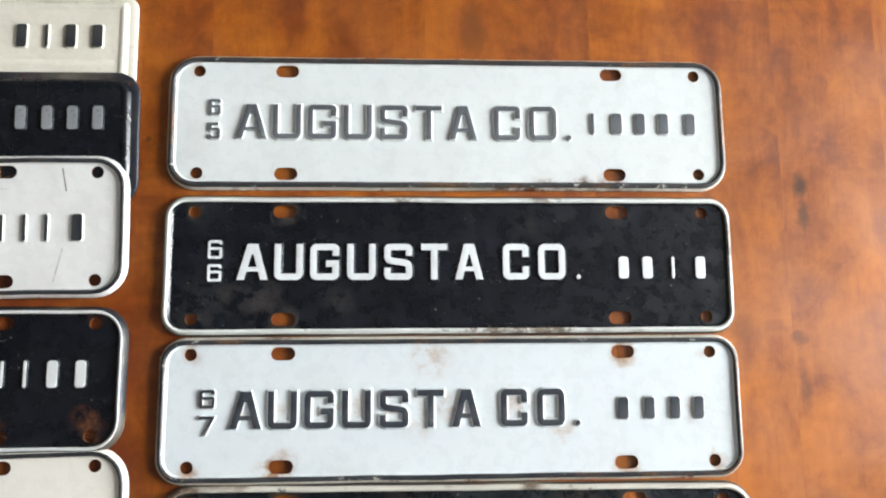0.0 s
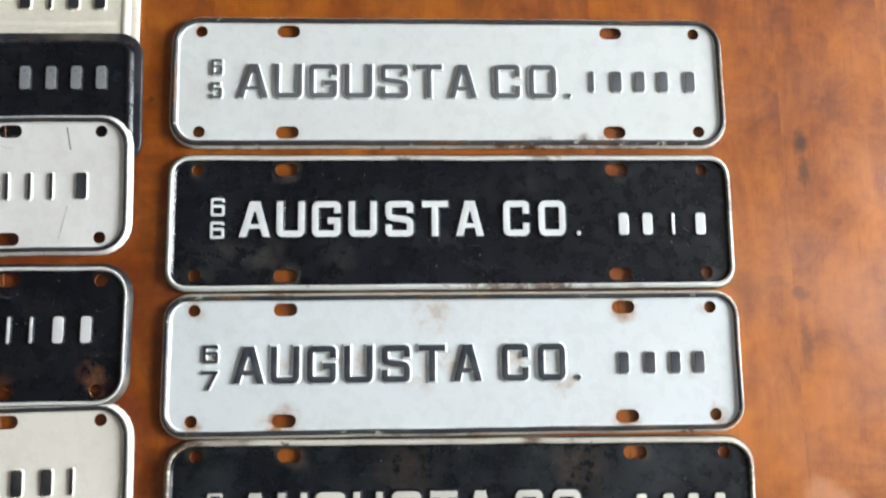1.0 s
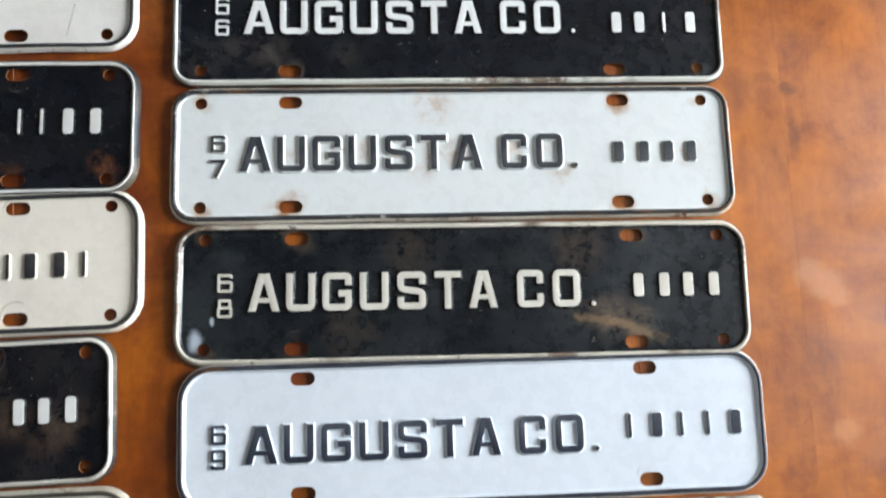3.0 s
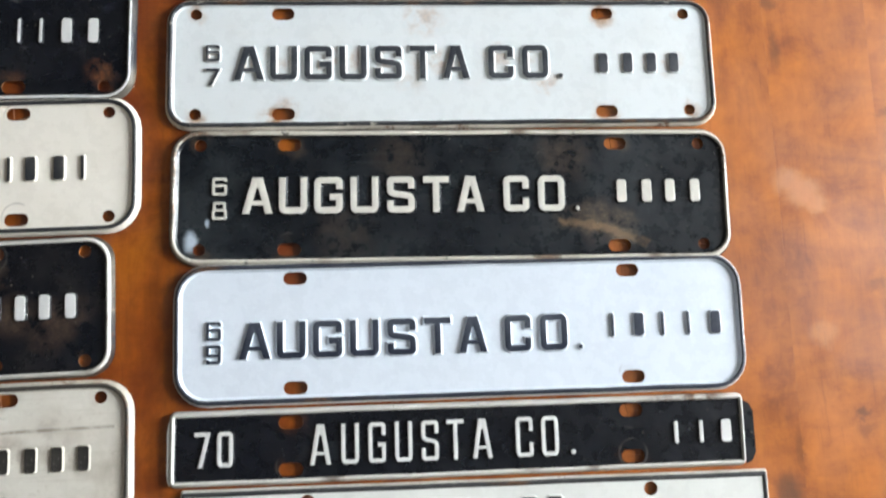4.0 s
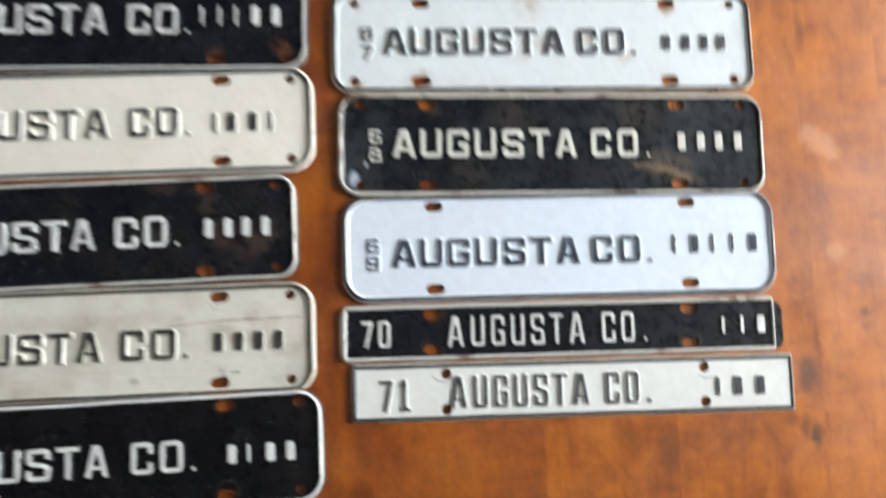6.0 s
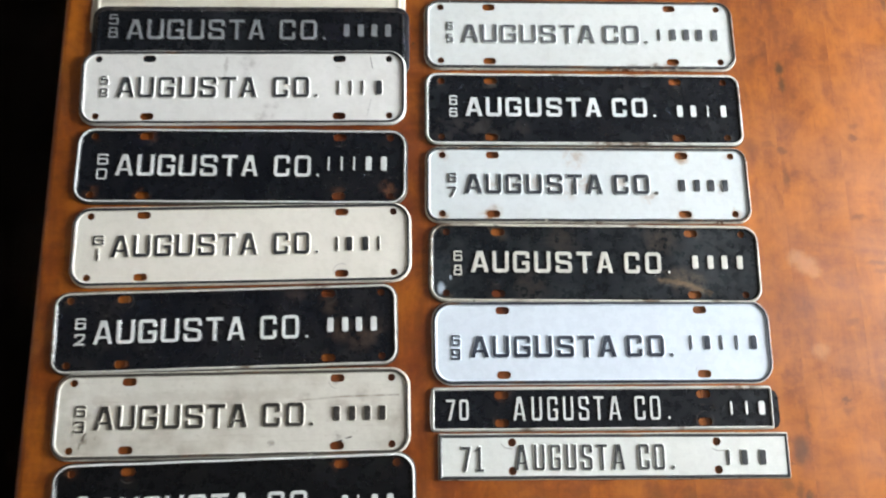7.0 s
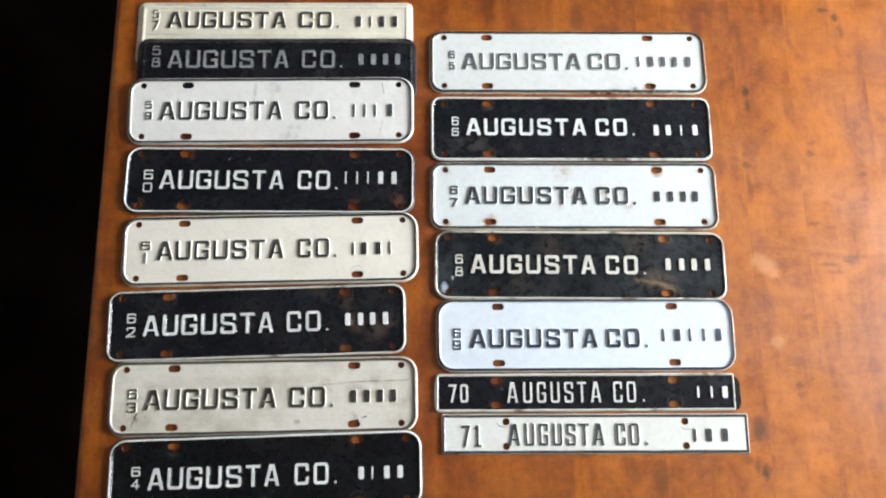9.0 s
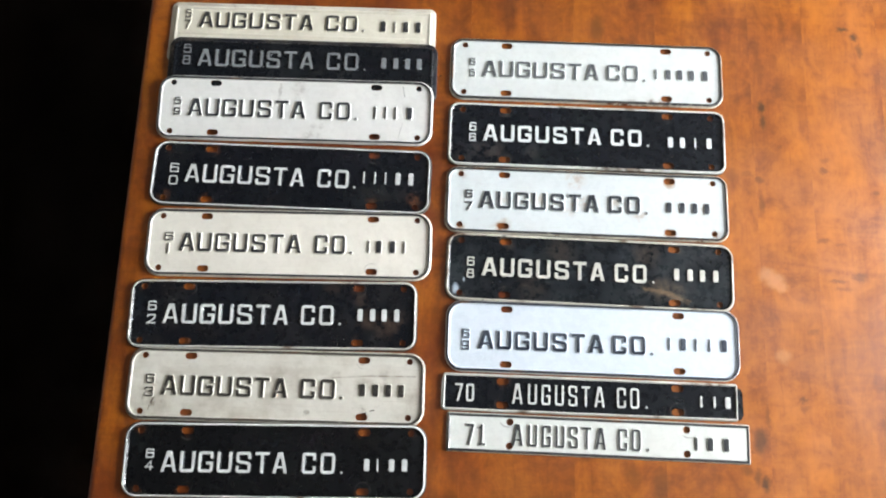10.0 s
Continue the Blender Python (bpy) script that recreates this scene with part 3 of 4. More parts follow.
def license_plate(x, y, turn, label, base, ink, years, size=(0.152, 0.0371), radius=0.014, ridge=(0.36, 0.64, 0.005, 1.0), slots=True,
                  corners=True, round_holes=False, hole_y=0.0284, word=(-114.5, 14.0), co=(25.0, 68.0), text=(-10.2, 10.2), slim=False,
                  year_x=(-130.0, -122.3), year_y=((1.5, 11.2), (-12.4, -2.6)), bars=(), bar_y=(-7.5, 6.0), tilt=0.0, lift=0.0,
                  broad_rim=False, shade=1.0, bold=0.0):
    """A stamped tin plate: lip, ridge, field with holes, county name, year, and one bar for each character of its number."""
    plate = tagged(new("license_plate"), label, "license plate", "stamped county license plates laid out on the table")
    plate.matrix_world = pose(x, y, TOP + 0.0003 + lift, tilt, 0, turn)
    hw, hh = size
    seed = float(years) - 50.0
    field = 0.0034 if broad_rim else 0.0021
    b_mat = bpy.data.materials[base]
    lip_mat, rim_mat = bpy.data.materials[base + "_lip"], bpy.data.materials[ink + "_rim"]
    if broad_rim:
        inner = 0.0092
        lip = [(0.0, 0.0), (0.0, 0.0013), (0.0008, 0.0018), (0.0042, 0.0019)]
        top = [(0.0042, 0.0019), (0.0056, 0.0036), (0.0064, 0.0040), (0.0076, 0.0040), (0.0084, 0.0036), (0.0092, field)]
        strips = (("outer_lip", lip, lip_mat, ""), ("rim", top, b_mat, ""))
    else:
        start, end, inner, rise = ridge
        bead = [(u, field + (z - 0.0021) * rise if u > 0.5 else z * (0.5 + 0.5 * rise)) for u, z in BEAD]
        heights = [z for u, z in bead[1:]]

        def cut(lo, hi):
            return [(u * inner, float(np.interp(u, [b[0] for b in bead[1:]], heights))) for u in sorted({lo, hi, *(b[0] for b in bead if lo < b[0] < hi)})]

        strips = (("outer_lip", [(0.0, 0.0)] + cut(0.0, start), lip_mat, ""), ("rim", cut(start, end), rim_mat, "raised rim rolled in the lettering colour"),
                  ("inner_slope", cut(end, 1.0), b_mat, ""))
    for name, profile, mat, words in strips:
        bm = bmesh.new()
        ring_strip(bm, hw, hh, radius, profile, seed, inner - 1e-7)
        part(name, bm, mat, plate, words, smooth=True)
    holes = []
    if slots:
        a, b = (0.0036, 0.0036) if round_holes else (0.0062, 0.0034)
        holes += [(sx * 0.0889, sy * hole_y, a, b) for sx in (-1, 1) for sy in (-1, 1)]
    if corners:
        holes += [(sx * 0.1358, sy * (hole_y - 0.0003), 0.0032, 0.0032) for sx in (-1, 1) for sy in (-1, 1)]
    part("field", panel_mesh(hw - inner, hh - inner, radius - inner, field, holes, seed), [b_mat, M_EDGE], plate)

    inks, mm, high = (ink, base), 0.001, 0.0013 * shade

    def put(name, me, x0, x1, y0, y1):
        ob = new(name, me)
        ob.parent = plate
        ob.location = ((x0 + x1) / 2 * mm, (y0 + y1) / 2 * mm, field)
        return ob

    thick = bold or (2.65 if slim else 4.4)
    span = word[1] - word[0]
    for char, (f0, f1) in zip("AUGUSTA", SLIM_WORD if slim else WIDE_WORD):
        x0, x1 = word[0] + span * f0, word[0] + span * f1
        put("embossed_letter", glyph_mesh(char, (x1 - x0) * mm, (text[1] - text[0]) * mm, thick * mm, high, inks), x0, x1, *text)
    span = co[1] - co[0]
    for char, (f0, f1) in zip("CO", SLIM_CO if slim else WIDE_CO):
        x0, x1 = co[0] + span * f0, co[0] + span * f1
        put("embossed_letter", glyph_mesh(char, (x1 - x0) * mm, (text[1] - text[0]) * mm, thick * mm, high, inks), x0, x1, *text)
    f0, f1 = (SLIM_CO if slim else WIDE_CO)[2]
    x0, x1 = co[0] + span * f0, co[0] + span * f1
    put("embossed_stop", bar_mesh(3.6 * mm, 3.8 * mm, high, inks), x0, x1, text[0], text[0] + 3.8)
    for n, char in enumerate(years):
        if slim:
            x0, x1 = year_x[0] + n * 11.4, year_x[0] + n * 11.4 + 8.6
            y0, y1 = year_y[n]
        else:
            (x0, x1), (y0, y1) = year_x, year_y[n]
        put("year_digit", glyph_mesh("foot 1" if slim and char == "1" else char, (x1 - x0) * mm, (y1 - y0) * mm, (2.7 if slim else 1.9) * mm, high * 0.9, inks), x0, x1, y0, y1)
    for centre, width in bars:
        put("number_bar", bar_mesh(width * 0.72 * mm, (bar_y[1] - bar_y[0]) * mm, high * 0.9, inks), centre - width / 2, centre + width / 2, *bar_y)
    return plate


WHITE, CREAM, COLD, GREY, BLACK = (0.66, 0.69, 0.675), (0.72, 0.68, 0.57), (0.65, 0.715, 0.785), (0.60, 0.58, 0.51), (0.004, 0.0053, 0.0085)
SOOT, SILVER = (0.018, 0.020, 0.026), (0.66, 0.67, 0.66)
DUST = (0.16, 0.13, 0.10)

plate_paint("paint_57", (0.68, 0.645, 0.54), (0.43, 0.38, 0.29), 1, 0.25, 0.1, 0.15, corner_rust=False)
ink_paint("ink_57", SOOT, (0.6, 0.55, 0.42), 1, 0.15)
plate_paint("paint_58", (0.005, 0.0066, 0.0095), (0.03, 0.032, 0.036), 2, 0.3, 0.1, 0.1, corner_rust=False, rough=0.28, specks=0.2)
ink_paint("ink_58", (0.22, 0.23, 0.24), (0.03, 0.03, 0.035), 2, 0.75)
plate_paint("paint_59", (0.74, 0.74, 0.71), (0.48, 0.45, 0.40), 3, 0.22, 0.15, 0.1, spots=((0.003, 0.024, 0.010, 0.45), (0.001, 0.012, 0.006, 0.3), (0.02, -0.026, 0.014, 0.45), (0.03, -0.018, 0.006, 0.3)), chip_colour=(0.30, 0.27, 0.24), marks=((0.1181, 0.030, 0.1201, 0.0186, 0.0006, 0.9, (0.12, 0.11, 0.10)), (0.119, -0.0114, 0.1149, -0.0284, 0.0005, 0.7, (0.2, 0.19, 0.18)), (-0.0165, 0.030, -0.019, 0.011, 0.0022, 0.5, (0.34, 0.32, 0.29))))
ink_paint("ink_59", SOOT, WHITE, 3, 0.2)
plate_paint("paint_60", BLACK, (0.03, 0.03, 0.03), 4, 0.15, 0.5, 0.0, spots=((0.134, -0.020, 0.011, 0.6), (-0.135, -0.027, 0.009, 0.5)), specks=0.5)
ink_paint("ink_60", SILVER, (0.03, 0.03, 0.03), 4, 0.45)
plate_paint("paint_61", (0.76, 0.73, 0.65), (0.55, 0.50, 0.40), 5, 0.2, 0.2, 0.05)
ink_paint("ink_61", SOOT, CREAM, 5, 0.15)
plate_paint("paint_62", BLACK, (0.04, 0.034, 0.03), 6, 0.3, 0.6, 0.4, spots=((0.100, -0.004, 0.016, 0.7), (0.118, -0.009, 0.018, 0.8), (0.132, -0.003, 0.012, 0.6), (0.092, 0.017, 0.012, 0.5), (0.06, 0.03, 0.012, 0.4)), chip_colour=(0.075, 0.045, 0.030), specks=0.8)
ink_paint("ink_62", SILVER, (0.12, 0.06, 0.04), 6, 0.5)
plate_paint("paint_63", (0.64, 0.62, 0.55), (0.30, 0.26, 0.19), 7, 0.65, 0.35, 0.2, spots=((-0.125, -0.019, 0.005, 0.7), (0.033, -0.026, 0.004, 0.6), (0.09, -0.019, 0.005, 0.5), (0.09, 0.0, 0.012, 0.35), (0.115, 0.0, 0.012, 0.3), (0.06, 0.010, 0.014, 0.25), (0.11, 0.011, 0.02, 0.25), (0.0, 0.012, 0.02, 0.2), (-0.128, -0.005, 0.010, 0.3)), chip_colour=(0.17, 0.12, 0.075),
            marks=((0.0582, 0.0100, 0.0922, 0.0127, 0.0011, 0.6, (0.22, 0.18, 0.13)), (0.0922, 0.0127, 0.1420, 0.0133, 0.0012, 0.7, (0.2, 0.16, 0.12)), (0.0889, -0.0253, 0.0929, -0.0243, 0.0011, 0.95, (0.05, 0.04, 0.03)),
                   (0.0969, -0.0223, 0.1009, -0.0214, 0.0010, 0.95, (0.05, 0.04, 0.03)), (-0.1230, -0.0137, -0.1261, -0.0196, 0.0012, 0.95, (0.06, 0.04, 0.03)), (-0.1271, -0.0226, -0.1281, -0.0266, 0.0009, 0.7, (0.1, 0.08, 0.05)),
                   (-0.115, 0.013, 0.05, 0.016, 0.006, 0.25, (0.3, 0.26, 0.19)), (0.085, 0.008, 0.135, -0.009, 0.008, 0.3, (0.25, 0.21, 0.15))))
ink_paint("ink_63", (0.022, 0.020, 0.019), (0.5, 0.47, 0.4), 7, 0.62)
plate_paint("paint_64", (0.003, 0.0035, 0.0045), (0.012, 0.012, 0.013), 8, 0.12, 0.4, 0.1, specks=0.35)
ink_paint("ink_64", SILVER, (0.05, 0.05, 0.05), 8, 0.25)
plate_paint("paint_65", WHITE, (0.50, 0.47, 0.40), 9, 0.18, 0.35, 0.1, spots=((0.05, -0.0355, 0.010, 1.0), (0.07, -0.0358, 0.010, 1.0), (0.088, -0.0355, 0.012, 0.9)), rings=0.8)
ink_paint("ink_65", (0.085, 0.09, 0.10), WHITE, 9, 0.42)
plate_paint("paint_66", BLACK, (0.030, 0.035, 0.043), 10, 0.2, 0.5, 0.0, spots=((-0.10, -0.018, 0.016, 0.4), (-0.118, -0.016, 0.014, 0.35), (-0.135, -0.022, 0.016, 0.35), (-0.06, -0.02, 0.01, 0.3), (0.04, 0.02, 0.01, 0.15)), chip_colour=(0.085, 0.072, 0.062), specks=0.8)
ink_paint("ink_66", (0.72, 0.74, 0.74), (0.05, 0.05, 0.05), 10, 0.15)
plate_paint("paint_67", (0.655, 0.70, 0.71), (0.50, 0.45, 0.36), 11, 0.14, 0.7, 0.15, spots=((-0.012, 0.026, 0.016, 0.45), (-0.05, 0.0, 0.012, 0.45), (-0.09, -0.004, 0.01, 0.4), (0.03, 0.004, 0.01, 0.5), (0.055, -0.012, 0.01, 0.5), (0.128, -0.002, 0.01, 0.5), (-0.02, -0.006, 0.014, 0.35), (-0.003, 0.001, 0.009, 0.5), (-0.092, -0.031, 0.013, 0.9), (-0.086, -0.026, 0.009, 0.7), (-0.062, 0.004, 0.008, 0.4), (0.045, 0.002, 0.007, 0.5)), chip_colour=(0.44, 0.23, 0.09))
ink_paint("ink_67", (0.022, 0.026, 0.036), WHITE, 11, 0.25)
plate_paint("paint_68", (0.0045, 0.0065, 0.0095), (0.040, 0.047, 0.052), 12, 0.55, 0.55, 0.0, spots=((0.075, -0.014, 0.016, 0.5), (0.09, -0.019, 0.014, 0.6), (0.06, -0.012, 0.012, 0.35), (0.06, 0.022, 0.02, 0.3), (-0.03, 0.02, 0.02, 0.2), (-0.06, -0.02, 0.02, 0.2)), chip_colour=(0.15, 0.10, 0.06), specks=0.8, pale=((-0.1405, -0.0235, 0.0052, 1.5), (-0.1316, -0.0137, 0.0019, 1.6)), marks=((0.0574, -0.0150, 0.0775, -0.0177, 0.003, 0.6, (0.17, 0.11, 0.06)), (0.0775, -0.0177, 0.1016, -0.0263, 0.004, 0.7, (0.17, 0.11, 0.06))))
ink_paint("ink_68", (0.60, 0.58, 0.52), (0.10, 0.07, 0.05), 12, 0.3)
plate_paint("paint_69", COLD, (0.55, 0.60, 0.66), 13, 0.06, 0.1, 0.0, rough=0.26, corner_rust=False)
ink_paint("ink_69", (0.018, 0.024, 0.042), COLD, 13, 0.1)
plate_paint("paint_70", BLACK, (0.03, 0.03, 0.03), 14, 0.12, 0.5, 0.0, hole_y=0.0118, corner_rust=False, specks=0.3)
ink_paint("ink_70", (0.64, 0.64, 0.62), (0.2, 0.18, 0.15), 14, 0.3)
plate_paint("paint_71", (0.67, 0.685, 0.65), (0.52, 0.50, 0.44), 15, 0.12, 0.15, 0.05, hole_y=0.0118, corner_rust=False, rings=0.0, marks=((-0.0983, 0.0104, -0.0953, 0.0074, 0.0008, 0.7, (0.25, 0.24, 0.22)), (-0.0953, 0.0074, -0.0893, 0.0065, 0.0008, 0.7, (0.25, 0.24, 0.22)), (0.0847, 0.0061, 0.0888, 0.0041, 0.0008, 0.7, (0.25, 0.24, 0.22)), (0.0888, 0.0041, 0.0948, 0.0042, 0.0008, 0.7, (0.25, 0.24, 0.22))))
ink_paint("ink_71", (0.03, 0.032, 0.036), WHITE, 15, 0.3)

LIP_RUST = {65: ((0.03, -0.0365, 0.012, 1.0), (0.045, -0.0365, 0.014, 1.0), (0.06, -0.0365, 0.014, 1.0), (0.075, -0.0365, 0.012, 1.0), (0.09, -0.036, 0.010, 0.8)),
            66: ((-0.14, -0.034, 0.012, 0.7), (-0.148, -0.02, 0.01, 0.6), (0.15, -0.01, 0.02, 0.4)), 67: ((-0.09, 0.036, 0.012, 0.8), (-0.12, 0.036, 0.02, 0.4), (-0.15, 0.02, 0.012, 0.5)),
            68: ((-0.085, -0.036, 0.01, 0.9), (-0.148, -0.02, 0.015, 0.5)), 62: ((-0.14, -0.034, 0.015, 0.6), (0.145, -0.03, 0.012, 0.5))}
# the lips and rims take the knocks: the same paints, more chipped
for year, ground, over, chip in ((57, (0.66, 0.62, 0.52), SOOT, 0.8), (58, (0.012, 0.014, 0.02), SILVER, 0.3), (59, (0.74, 0.74, 0.71), SOOT, 0.5), (60, (0.02, 0.022, 0.026), SILVER, 0.5),
                                 (61, (0.74, 0.71, 0.63), SOOT, 0.6), (62, (0.02, 0.02, 0.022), (0.55, 0.54, 0.50), 0.9), (63, (0.55, 0.53, 0.46), (0.05, 0.045, 0.04), 1.0), (64, (0.02, 0.02, 0.022), SILVER, 0.5),
                                 (65, (0.66, 0.65, 0.58), (0.03, 0.03, 0.033), 1.3), (66, (0.03, 0.028, 0.026), (0.68, 0.69, 0.66), 1.0), (67, (0.66, 0.62, 0.54), (0.02, 0.023, 0.03), 1.2), (68, (0.05, 0.045, 0.04), (0.58, 0.55, 0.48), 1.2),
                                 (69, (0.72, 0.74, 0.74), (0.018, 0.024, 0.042), 0.5), (70, (0.05, 0.05, 0.05), (0.60, 0.59, 0.55), 0.8), (71, (0.60, 0.60, 0.56), (0.03, 0.032, 0.036), 0.8)):
    plate_paint(f"paint_{year}_lip", ground, (0.26, 0.22, 0.16), year, 0.4 + 0.35 * chip, 0.3, 0.4 + chip, rings=0.0, rough=0.36, spots=LIP_RUST.get(year, ()))
    ink_paint(f"ink_{year}_rim", over, tuple(0.8 * c for c in ground), year, 0.16 + 0.40 * chip, rust=max(0.0, chip - 0.4))

# the rolled border: where the ink begins and ends across it, its width, its rise
THIN, BROAD, SHARP = (0.36, 0.82, 0.0050, 1.0), (0.20, 0.74, 0.0050, 1.0), (0.42, 0.76, 0.0050, 1.0)
NARROW, FULL = 4.0, 9.2

cream_plate = license_plate(-0.2125, 0.268, 0.0, "cream tin license plate with black lettering, tucked under another", "paint_57", "ink_57", "57", bold=3.7, radius=0.008, size=(0.1505, 0.0371), slots=False,
              corners=False, broad_rim=True, word=(-117, 12), co=(26, 71), text=(4.6, 24.6), year_x=(-133.5, -126.5), year_y=((16, 27), (3, 14)),
              bars=((91, FULL), (104, NARROW), (116.5, FULL), (130.5, FULL)), bar_y=(5.6, 19.6))
bm = bmesh.new()
rows_ = [[bm.verts.new((x, -0.0022 + y, z)) for y, z in ((-0.0024, 0.0033), (-0.0010, 0.0036), (0.0, 0.0037), (0.0010, 0.0036), (0.0024, 0.0033))] for x in (-0.1400, -0.1385, 0.1385, 0.1400)]
for end in (0, 3):
    for v in rows_[end]:
        v.co.z = 0.0033
for a, b in zip(rows_, rows_[1:]):
    for k in range(4):
        bm.faces.new((a[k], a[k + 1], b[k + 1], b[k]))
part("pressed_crease", bm, bpy.data.materials["paint_57"], cream_plate, smooth=True)
license_plate(-0.2090, 0.2247, 0.0, "black tin license plate with faded grey lettering, partly covered", "paint_58", "ink_58", "58", bold=3.7, radius=0.012, size=(0.1505, 0.0356), slots=False,
              corners=False, broad_rim=True, word=(-117, 12.5), co=(26.5, 71.5), text=(0.0, 21.0), year_x=(-134, -125), year_y=((15.0, 26.0), (1.5, 12.5)),
              bars=((90.5, FULL), (104, FULL), (117, FULL), (130, FULL)), bar_y=(3.3, 17.0), tilt=2.2, lift=0.0018)
license_plate(-0.2135, 0.1770, 0.2, "white tin license plate with black lettering and light scratches", "paint_59", "ink_59", "59", bold=3.7, radius=0.0165, ridge=THIN,
              word=(-117, 12), co=(27, 70), text=(-10.6, 10.2), year_x=(-132.7, -125.3), year_y=((2.2, 11), (-9.8, -1.0)),
              bars=((88.5, NARROW), (100, NARROW), (111, NARROW), (126.5, FULL)), bar_y=(-8.3, 6.7), tilt=2.6, lift=0.0026)
license_plate(-0.2124, 0.1001, -0.5, "black tin license plate with worn silver lettering", "paint_60", "ink_60", "60", bold=3.7, radius=0.0165, ridge=SHARP,
              word=(-114.5, 14.5), co=(28.8, 71.5), text=(-10.5, 10.6), year_x=(-131.7, -121.7), year_y=((0, 10.8), (-14, -3.2)),
              bars=((79, NARROW), (91, NARROW), (102.3, NARROW), (115.8, FULL), (129.8, FULL)), bar_y=(-4.6, 10.2))
license_plate(-0.2091, 0.0264, 0.76, "cream tin license plate with black lettering", "paint_61", "ink_61", "61", bold=3.7, radius=0.0175, ridge=THIN,
              word=(-115.3, 13.6), co=(27.7, 68.9), text=(-10.4, 10.2), year_x=(-132, -122.3), year_y=((1, 10.3), (-12.7, -1.7)),
              bars=((85, NARROW), (96, FULL), (110.5, FULL), (122.6, NARROW)), bar_y=(-8.5, 5.5))
license_plate(-0.2197, -0.0493, 1.22, "black tin license plate with silver lettering and rusty flecks", "paint_62", "ink_62", "62", bold=3.7, radius=0.014, ridge=(0.26, 0.70, 0.0050, 1.0), size=(0.1505, 0.0366),
              word=(-113.8, 16.2), co=(29.2, 72.2), text=(-11.0, 10.3), year_x=(-130.3, -121.2), year_y=((2.5, 12.8), (-11.3, -1.0)),
              bars=((90.8, FULL), (103.8, FULL), (115.8, FULL), (128.8, FULL)), bar_y=(-6.6, 7.2))
license_plate(-0.2106, -0.1224, 0.44, "grubby greyish-white tin license plate with dark lettering", "paint_63", "ink_63", "63", bold=3.7, radius=0.0165, ridge=THIN,
              word=(-115.9, 12.5), co=(25.5, 70), text=(-11.8, 8.6), year_x=(-132.8, -123.8), year_y=((-0.6, 9.4), (-13.6, -3.6)),
              bars=((88.6, FULL), (102, FULL), (115, FULL), (128, FULL)), bar_y=(-8.2, 5.0))
license_plate(-0.2058, -0.1955, 1.24, "black tin license plate with clean silver-white lettering", "paint_64", "ink_64", "64", bold=3.7, radius=0.0165, ridge=(0.26, 0.66, 0.0050, 1.0),
              word=(-112.8, 13.2), co=(27.3, 69.2), text=(-12.4, 8.6), year_x=(-129, -120.3), year_y=((1.0, 10.4), (-10.8, -1.0)),
              bars=((92, FULL), (102.8, NARROW), (116.8, FULL), (129.8, FULL)), bar_y=(-9.4, 3.6))
license_plate(0.1076, 0.2335, -0.27, "white tin license plate with worn black lettering and chipped rim", "paint_65", "ink_65", "65", bold=3.5, radius=0.0155, ridge=(0.24, 0.84, 0.0050, 1.0),
              word=(-115.3, 13.7), co=(22.7, 66.7), text=(-9.8, 9.9), year_x=(-130, -123.6), year_y=((3.2, 12.4), (-9.9, -0.6)),
              bars=((77.7, NARROW), (91.2, FULL), (104.2, FULL), (117.2, FULL), (132.2, FULL)), bar_y=(-6.2, 6.6))
license_plate(0.1074, 0.1560, -0.35, "black tin license plate with bright white lettering and rusty holes", "paint_66", "ink_66", "66", radius=0.012, ridge=BROAD,
              word=(-113.2, 15.8), co=(25.8, 68.8), text=(-8.5, 11.6), year_x=(-128.6, -120.8), year_y=((3, 13.2), (-8.9, 0.6)),
              bars=((91.3, FULL), (104.3, FULL), (118.3, NARROW), (133.3, FULL)), bar_y=(-8.2, 4.8))
license_plate(0.1073, 0.0814, -0.42, "white tin license plate with black lettering and rust stains", "paint_67", "ink_67", "67", bold=4.1, radius=0.0135, ridge=(0.30, 0.80, 0.0050, 1.0),
              word=(-115, 13), co=(23, 66), text=(-9.9, 10.0), year_x=(-130.5, -122.5), year_y=((1.0, 10.6), (-12.6, -2.6)),
              bars=((88, FULL), (102, FULL), (115.5, FULL), (128.3, FULL)), bar_y=(-7.0, 5.4))
license_plate(0.1098, 0.0068, -0.84, "scuffed black tin license plate with cream lettering", "paint_68", "ink_68", "68", radius=0.0155, ridge=BROAD,
              word=(-113.5, 15.5), co=(25.5, 68.5), text=(-9.8, 10.8), year_x=(-129.5, -121.3), year_y=((0.6, 10.6), (-12.4, -2.4)),
              bars=((91, FULL), (105, FULL), (118, FULL), (132, FULL)), bar_y=(-5.3, 8.4))
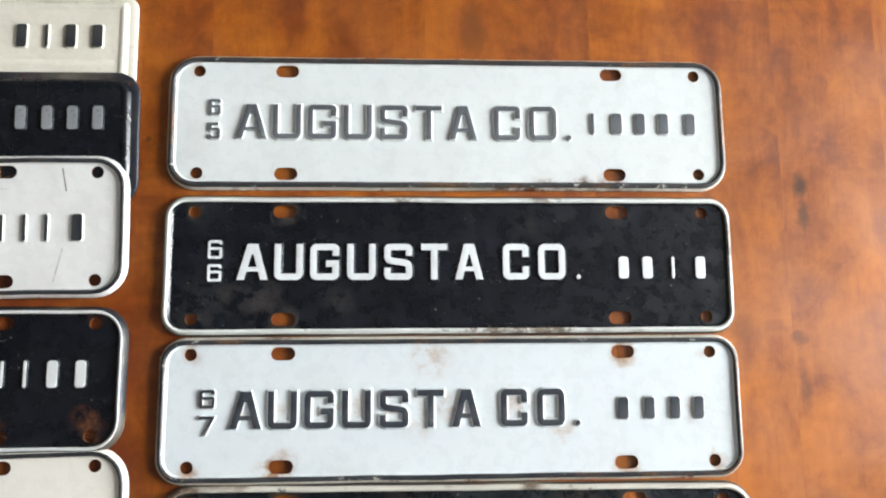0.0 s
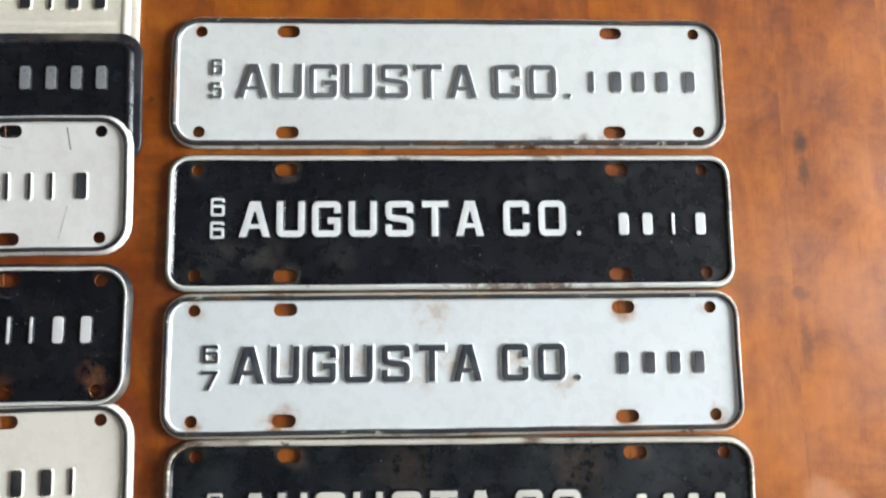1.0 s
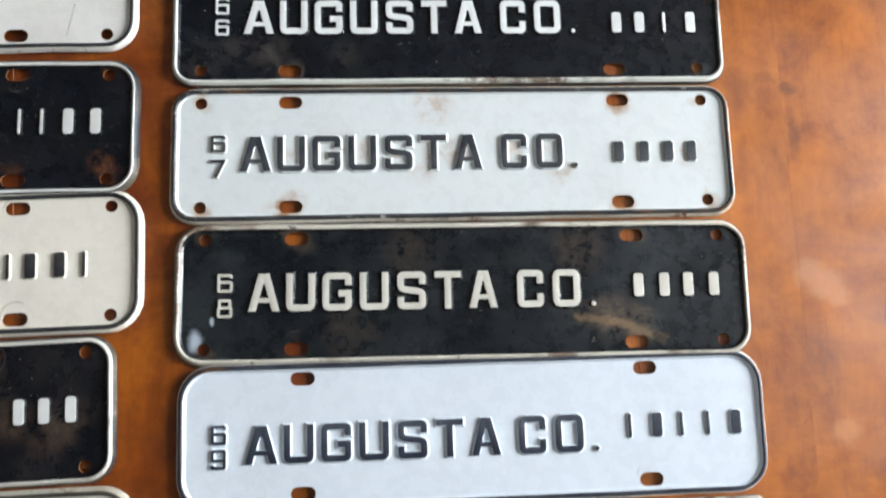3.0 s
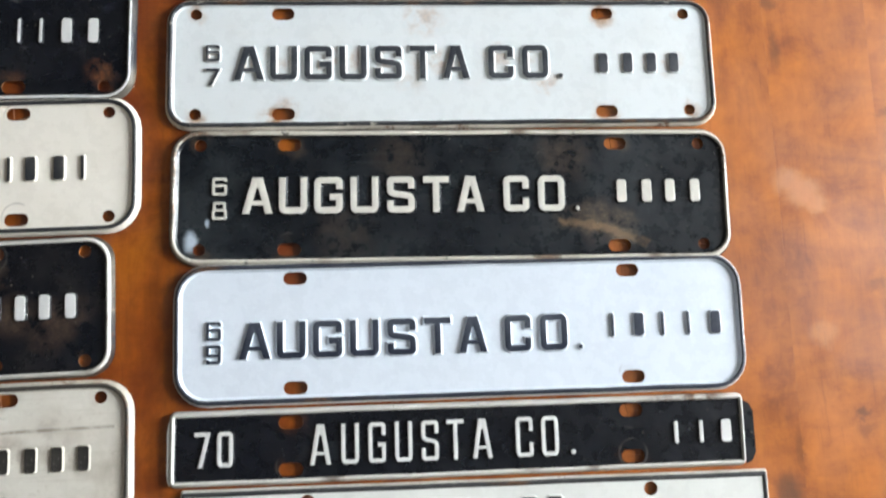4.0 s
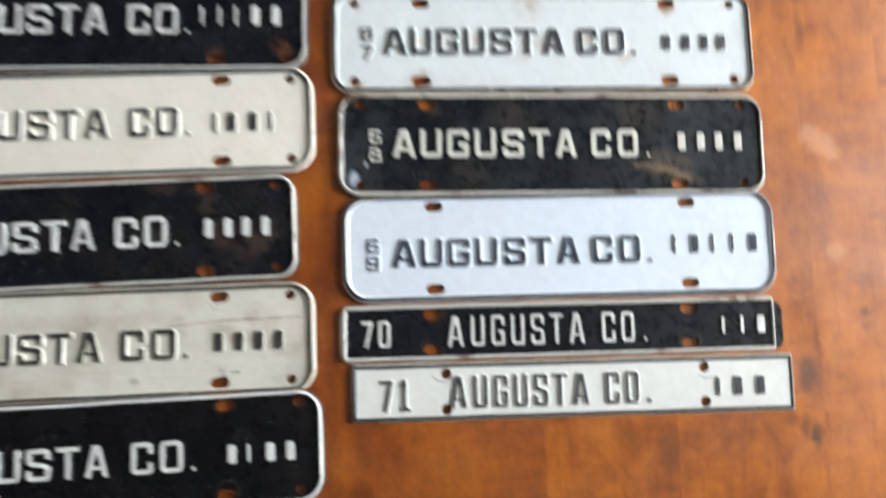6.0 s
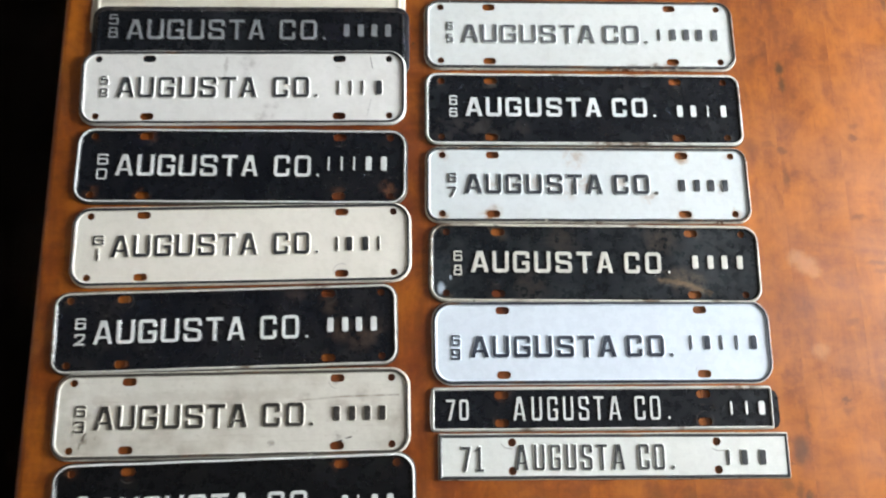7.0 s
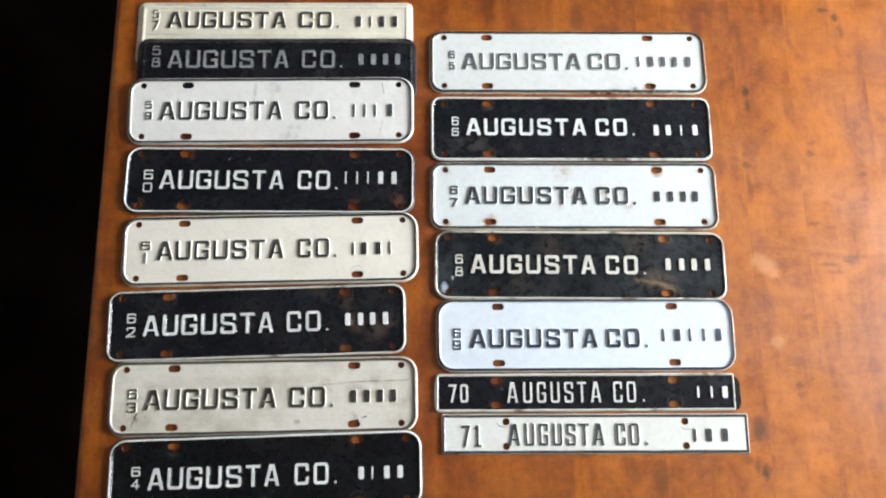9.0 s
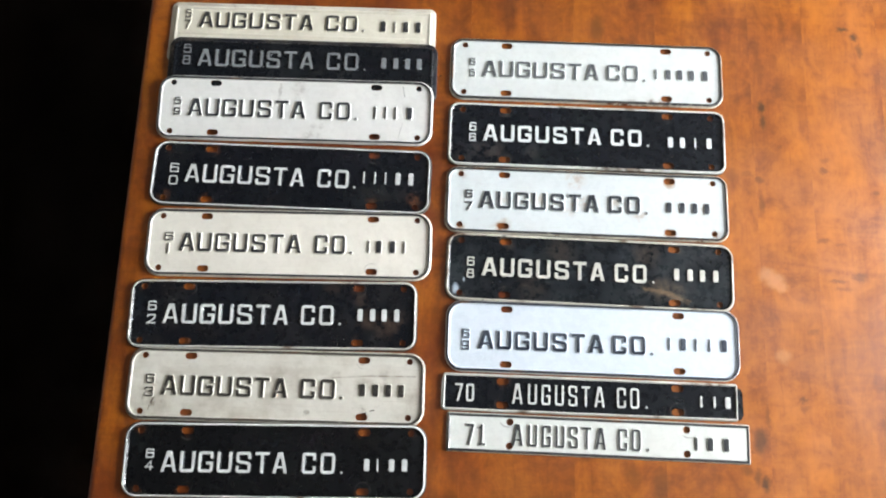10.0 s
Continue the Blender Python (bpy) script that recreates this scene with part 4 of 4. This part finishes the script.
license_plate(0.1122, -0.0645, -0.28, "clean bluish-white tin license plate with navy-black lettering", "paint_69", "ink_69", "69", bold=4.1, radius=0.018, ridge=(0.22, 0.72, 0.0050, 1.0),
              corners=False, word=(-117.6, 11.4), co=(20.4, 63.4), text=(-13.6, 6.2), year_x=(-134.6, -126.6), year_y=((-3.1, 6.9), (-15.1, -5.1)),
              bars=((79, NARROW), (93.4, FULL), (106.4, NARROW), (120.4, NARROW), (135.4, FULL)), bar_y=(-7.6, 5.8))
slim_black = license_plate(0.1093, -0.1221, -0.34, "narrow black tin license plate with white lettering and bent ends", "paint_70", "ink_70", "70", size=(0.1503, 0.0191),
              radius=0.0035, ridge=(0.06, 0.85, 0.0036, 0.8), corners=False, hole_y=0.0118, slim=True, word=(-79.3, 14.7), co=(26.7, 58.7), text=(-10.2, 10.6),
              year_x=(-137.6, 0), year_y=((-9.6, 8.6), (-9.6, 8.6)), bars=((112.2, NARROW + 0.6), (125.7, NARROW + 0.6), (139.2, FULL)), bar_y=(-6.8, 6.0))
for sx, far in ((-1, 0.1510), (1, 0.1548)):
    bm = bmesh.new()
    rows_ = [[bm.verts.new((sx * x, y * w - 0.0015, z)) for y in (-1, 1)] for x, w, z in ((0.1492, 0.0165, 0.0026), (0.6 * far + 0.4 * 0.1494, 0.0150, 0.0026), (far, 0.0105, 0.0026), (far + 0.0001, 0.0105, 0.0))]
    for a, b in zip(rows_, rows_[1:]):
        bm.faces.new((a[0], a[1], b[1], b[0]))
    part("bent_end", bm, bpy.data.materials["ink_70" if sx < 0 else "paint_70"], slim_black)
license_plate(0.1172, -0.1623, -0.52, "narrow white tin license plate with black lettering and square corners", "paint_71", "ink_71", "71", size=(0.1525, 0.0194),
              radius=0.0018, ridge=(0.28, 0.92, 0.0038, 0.5), corners=False, round_holes=True, hole_y=0.0118, slim=True, word=(-86.3, 7.7), co=(19.7, 51.7),
              text=(-11.4, 10.2), year_x=(-133.0, 0), year_y=((-12.4, 8.6), (-12.4, 8.6)), bars=((98.2, NARROW + 0.6), (112.2, FULL), (128.2, FULL)), bar_y=(-8.2, 5.4))
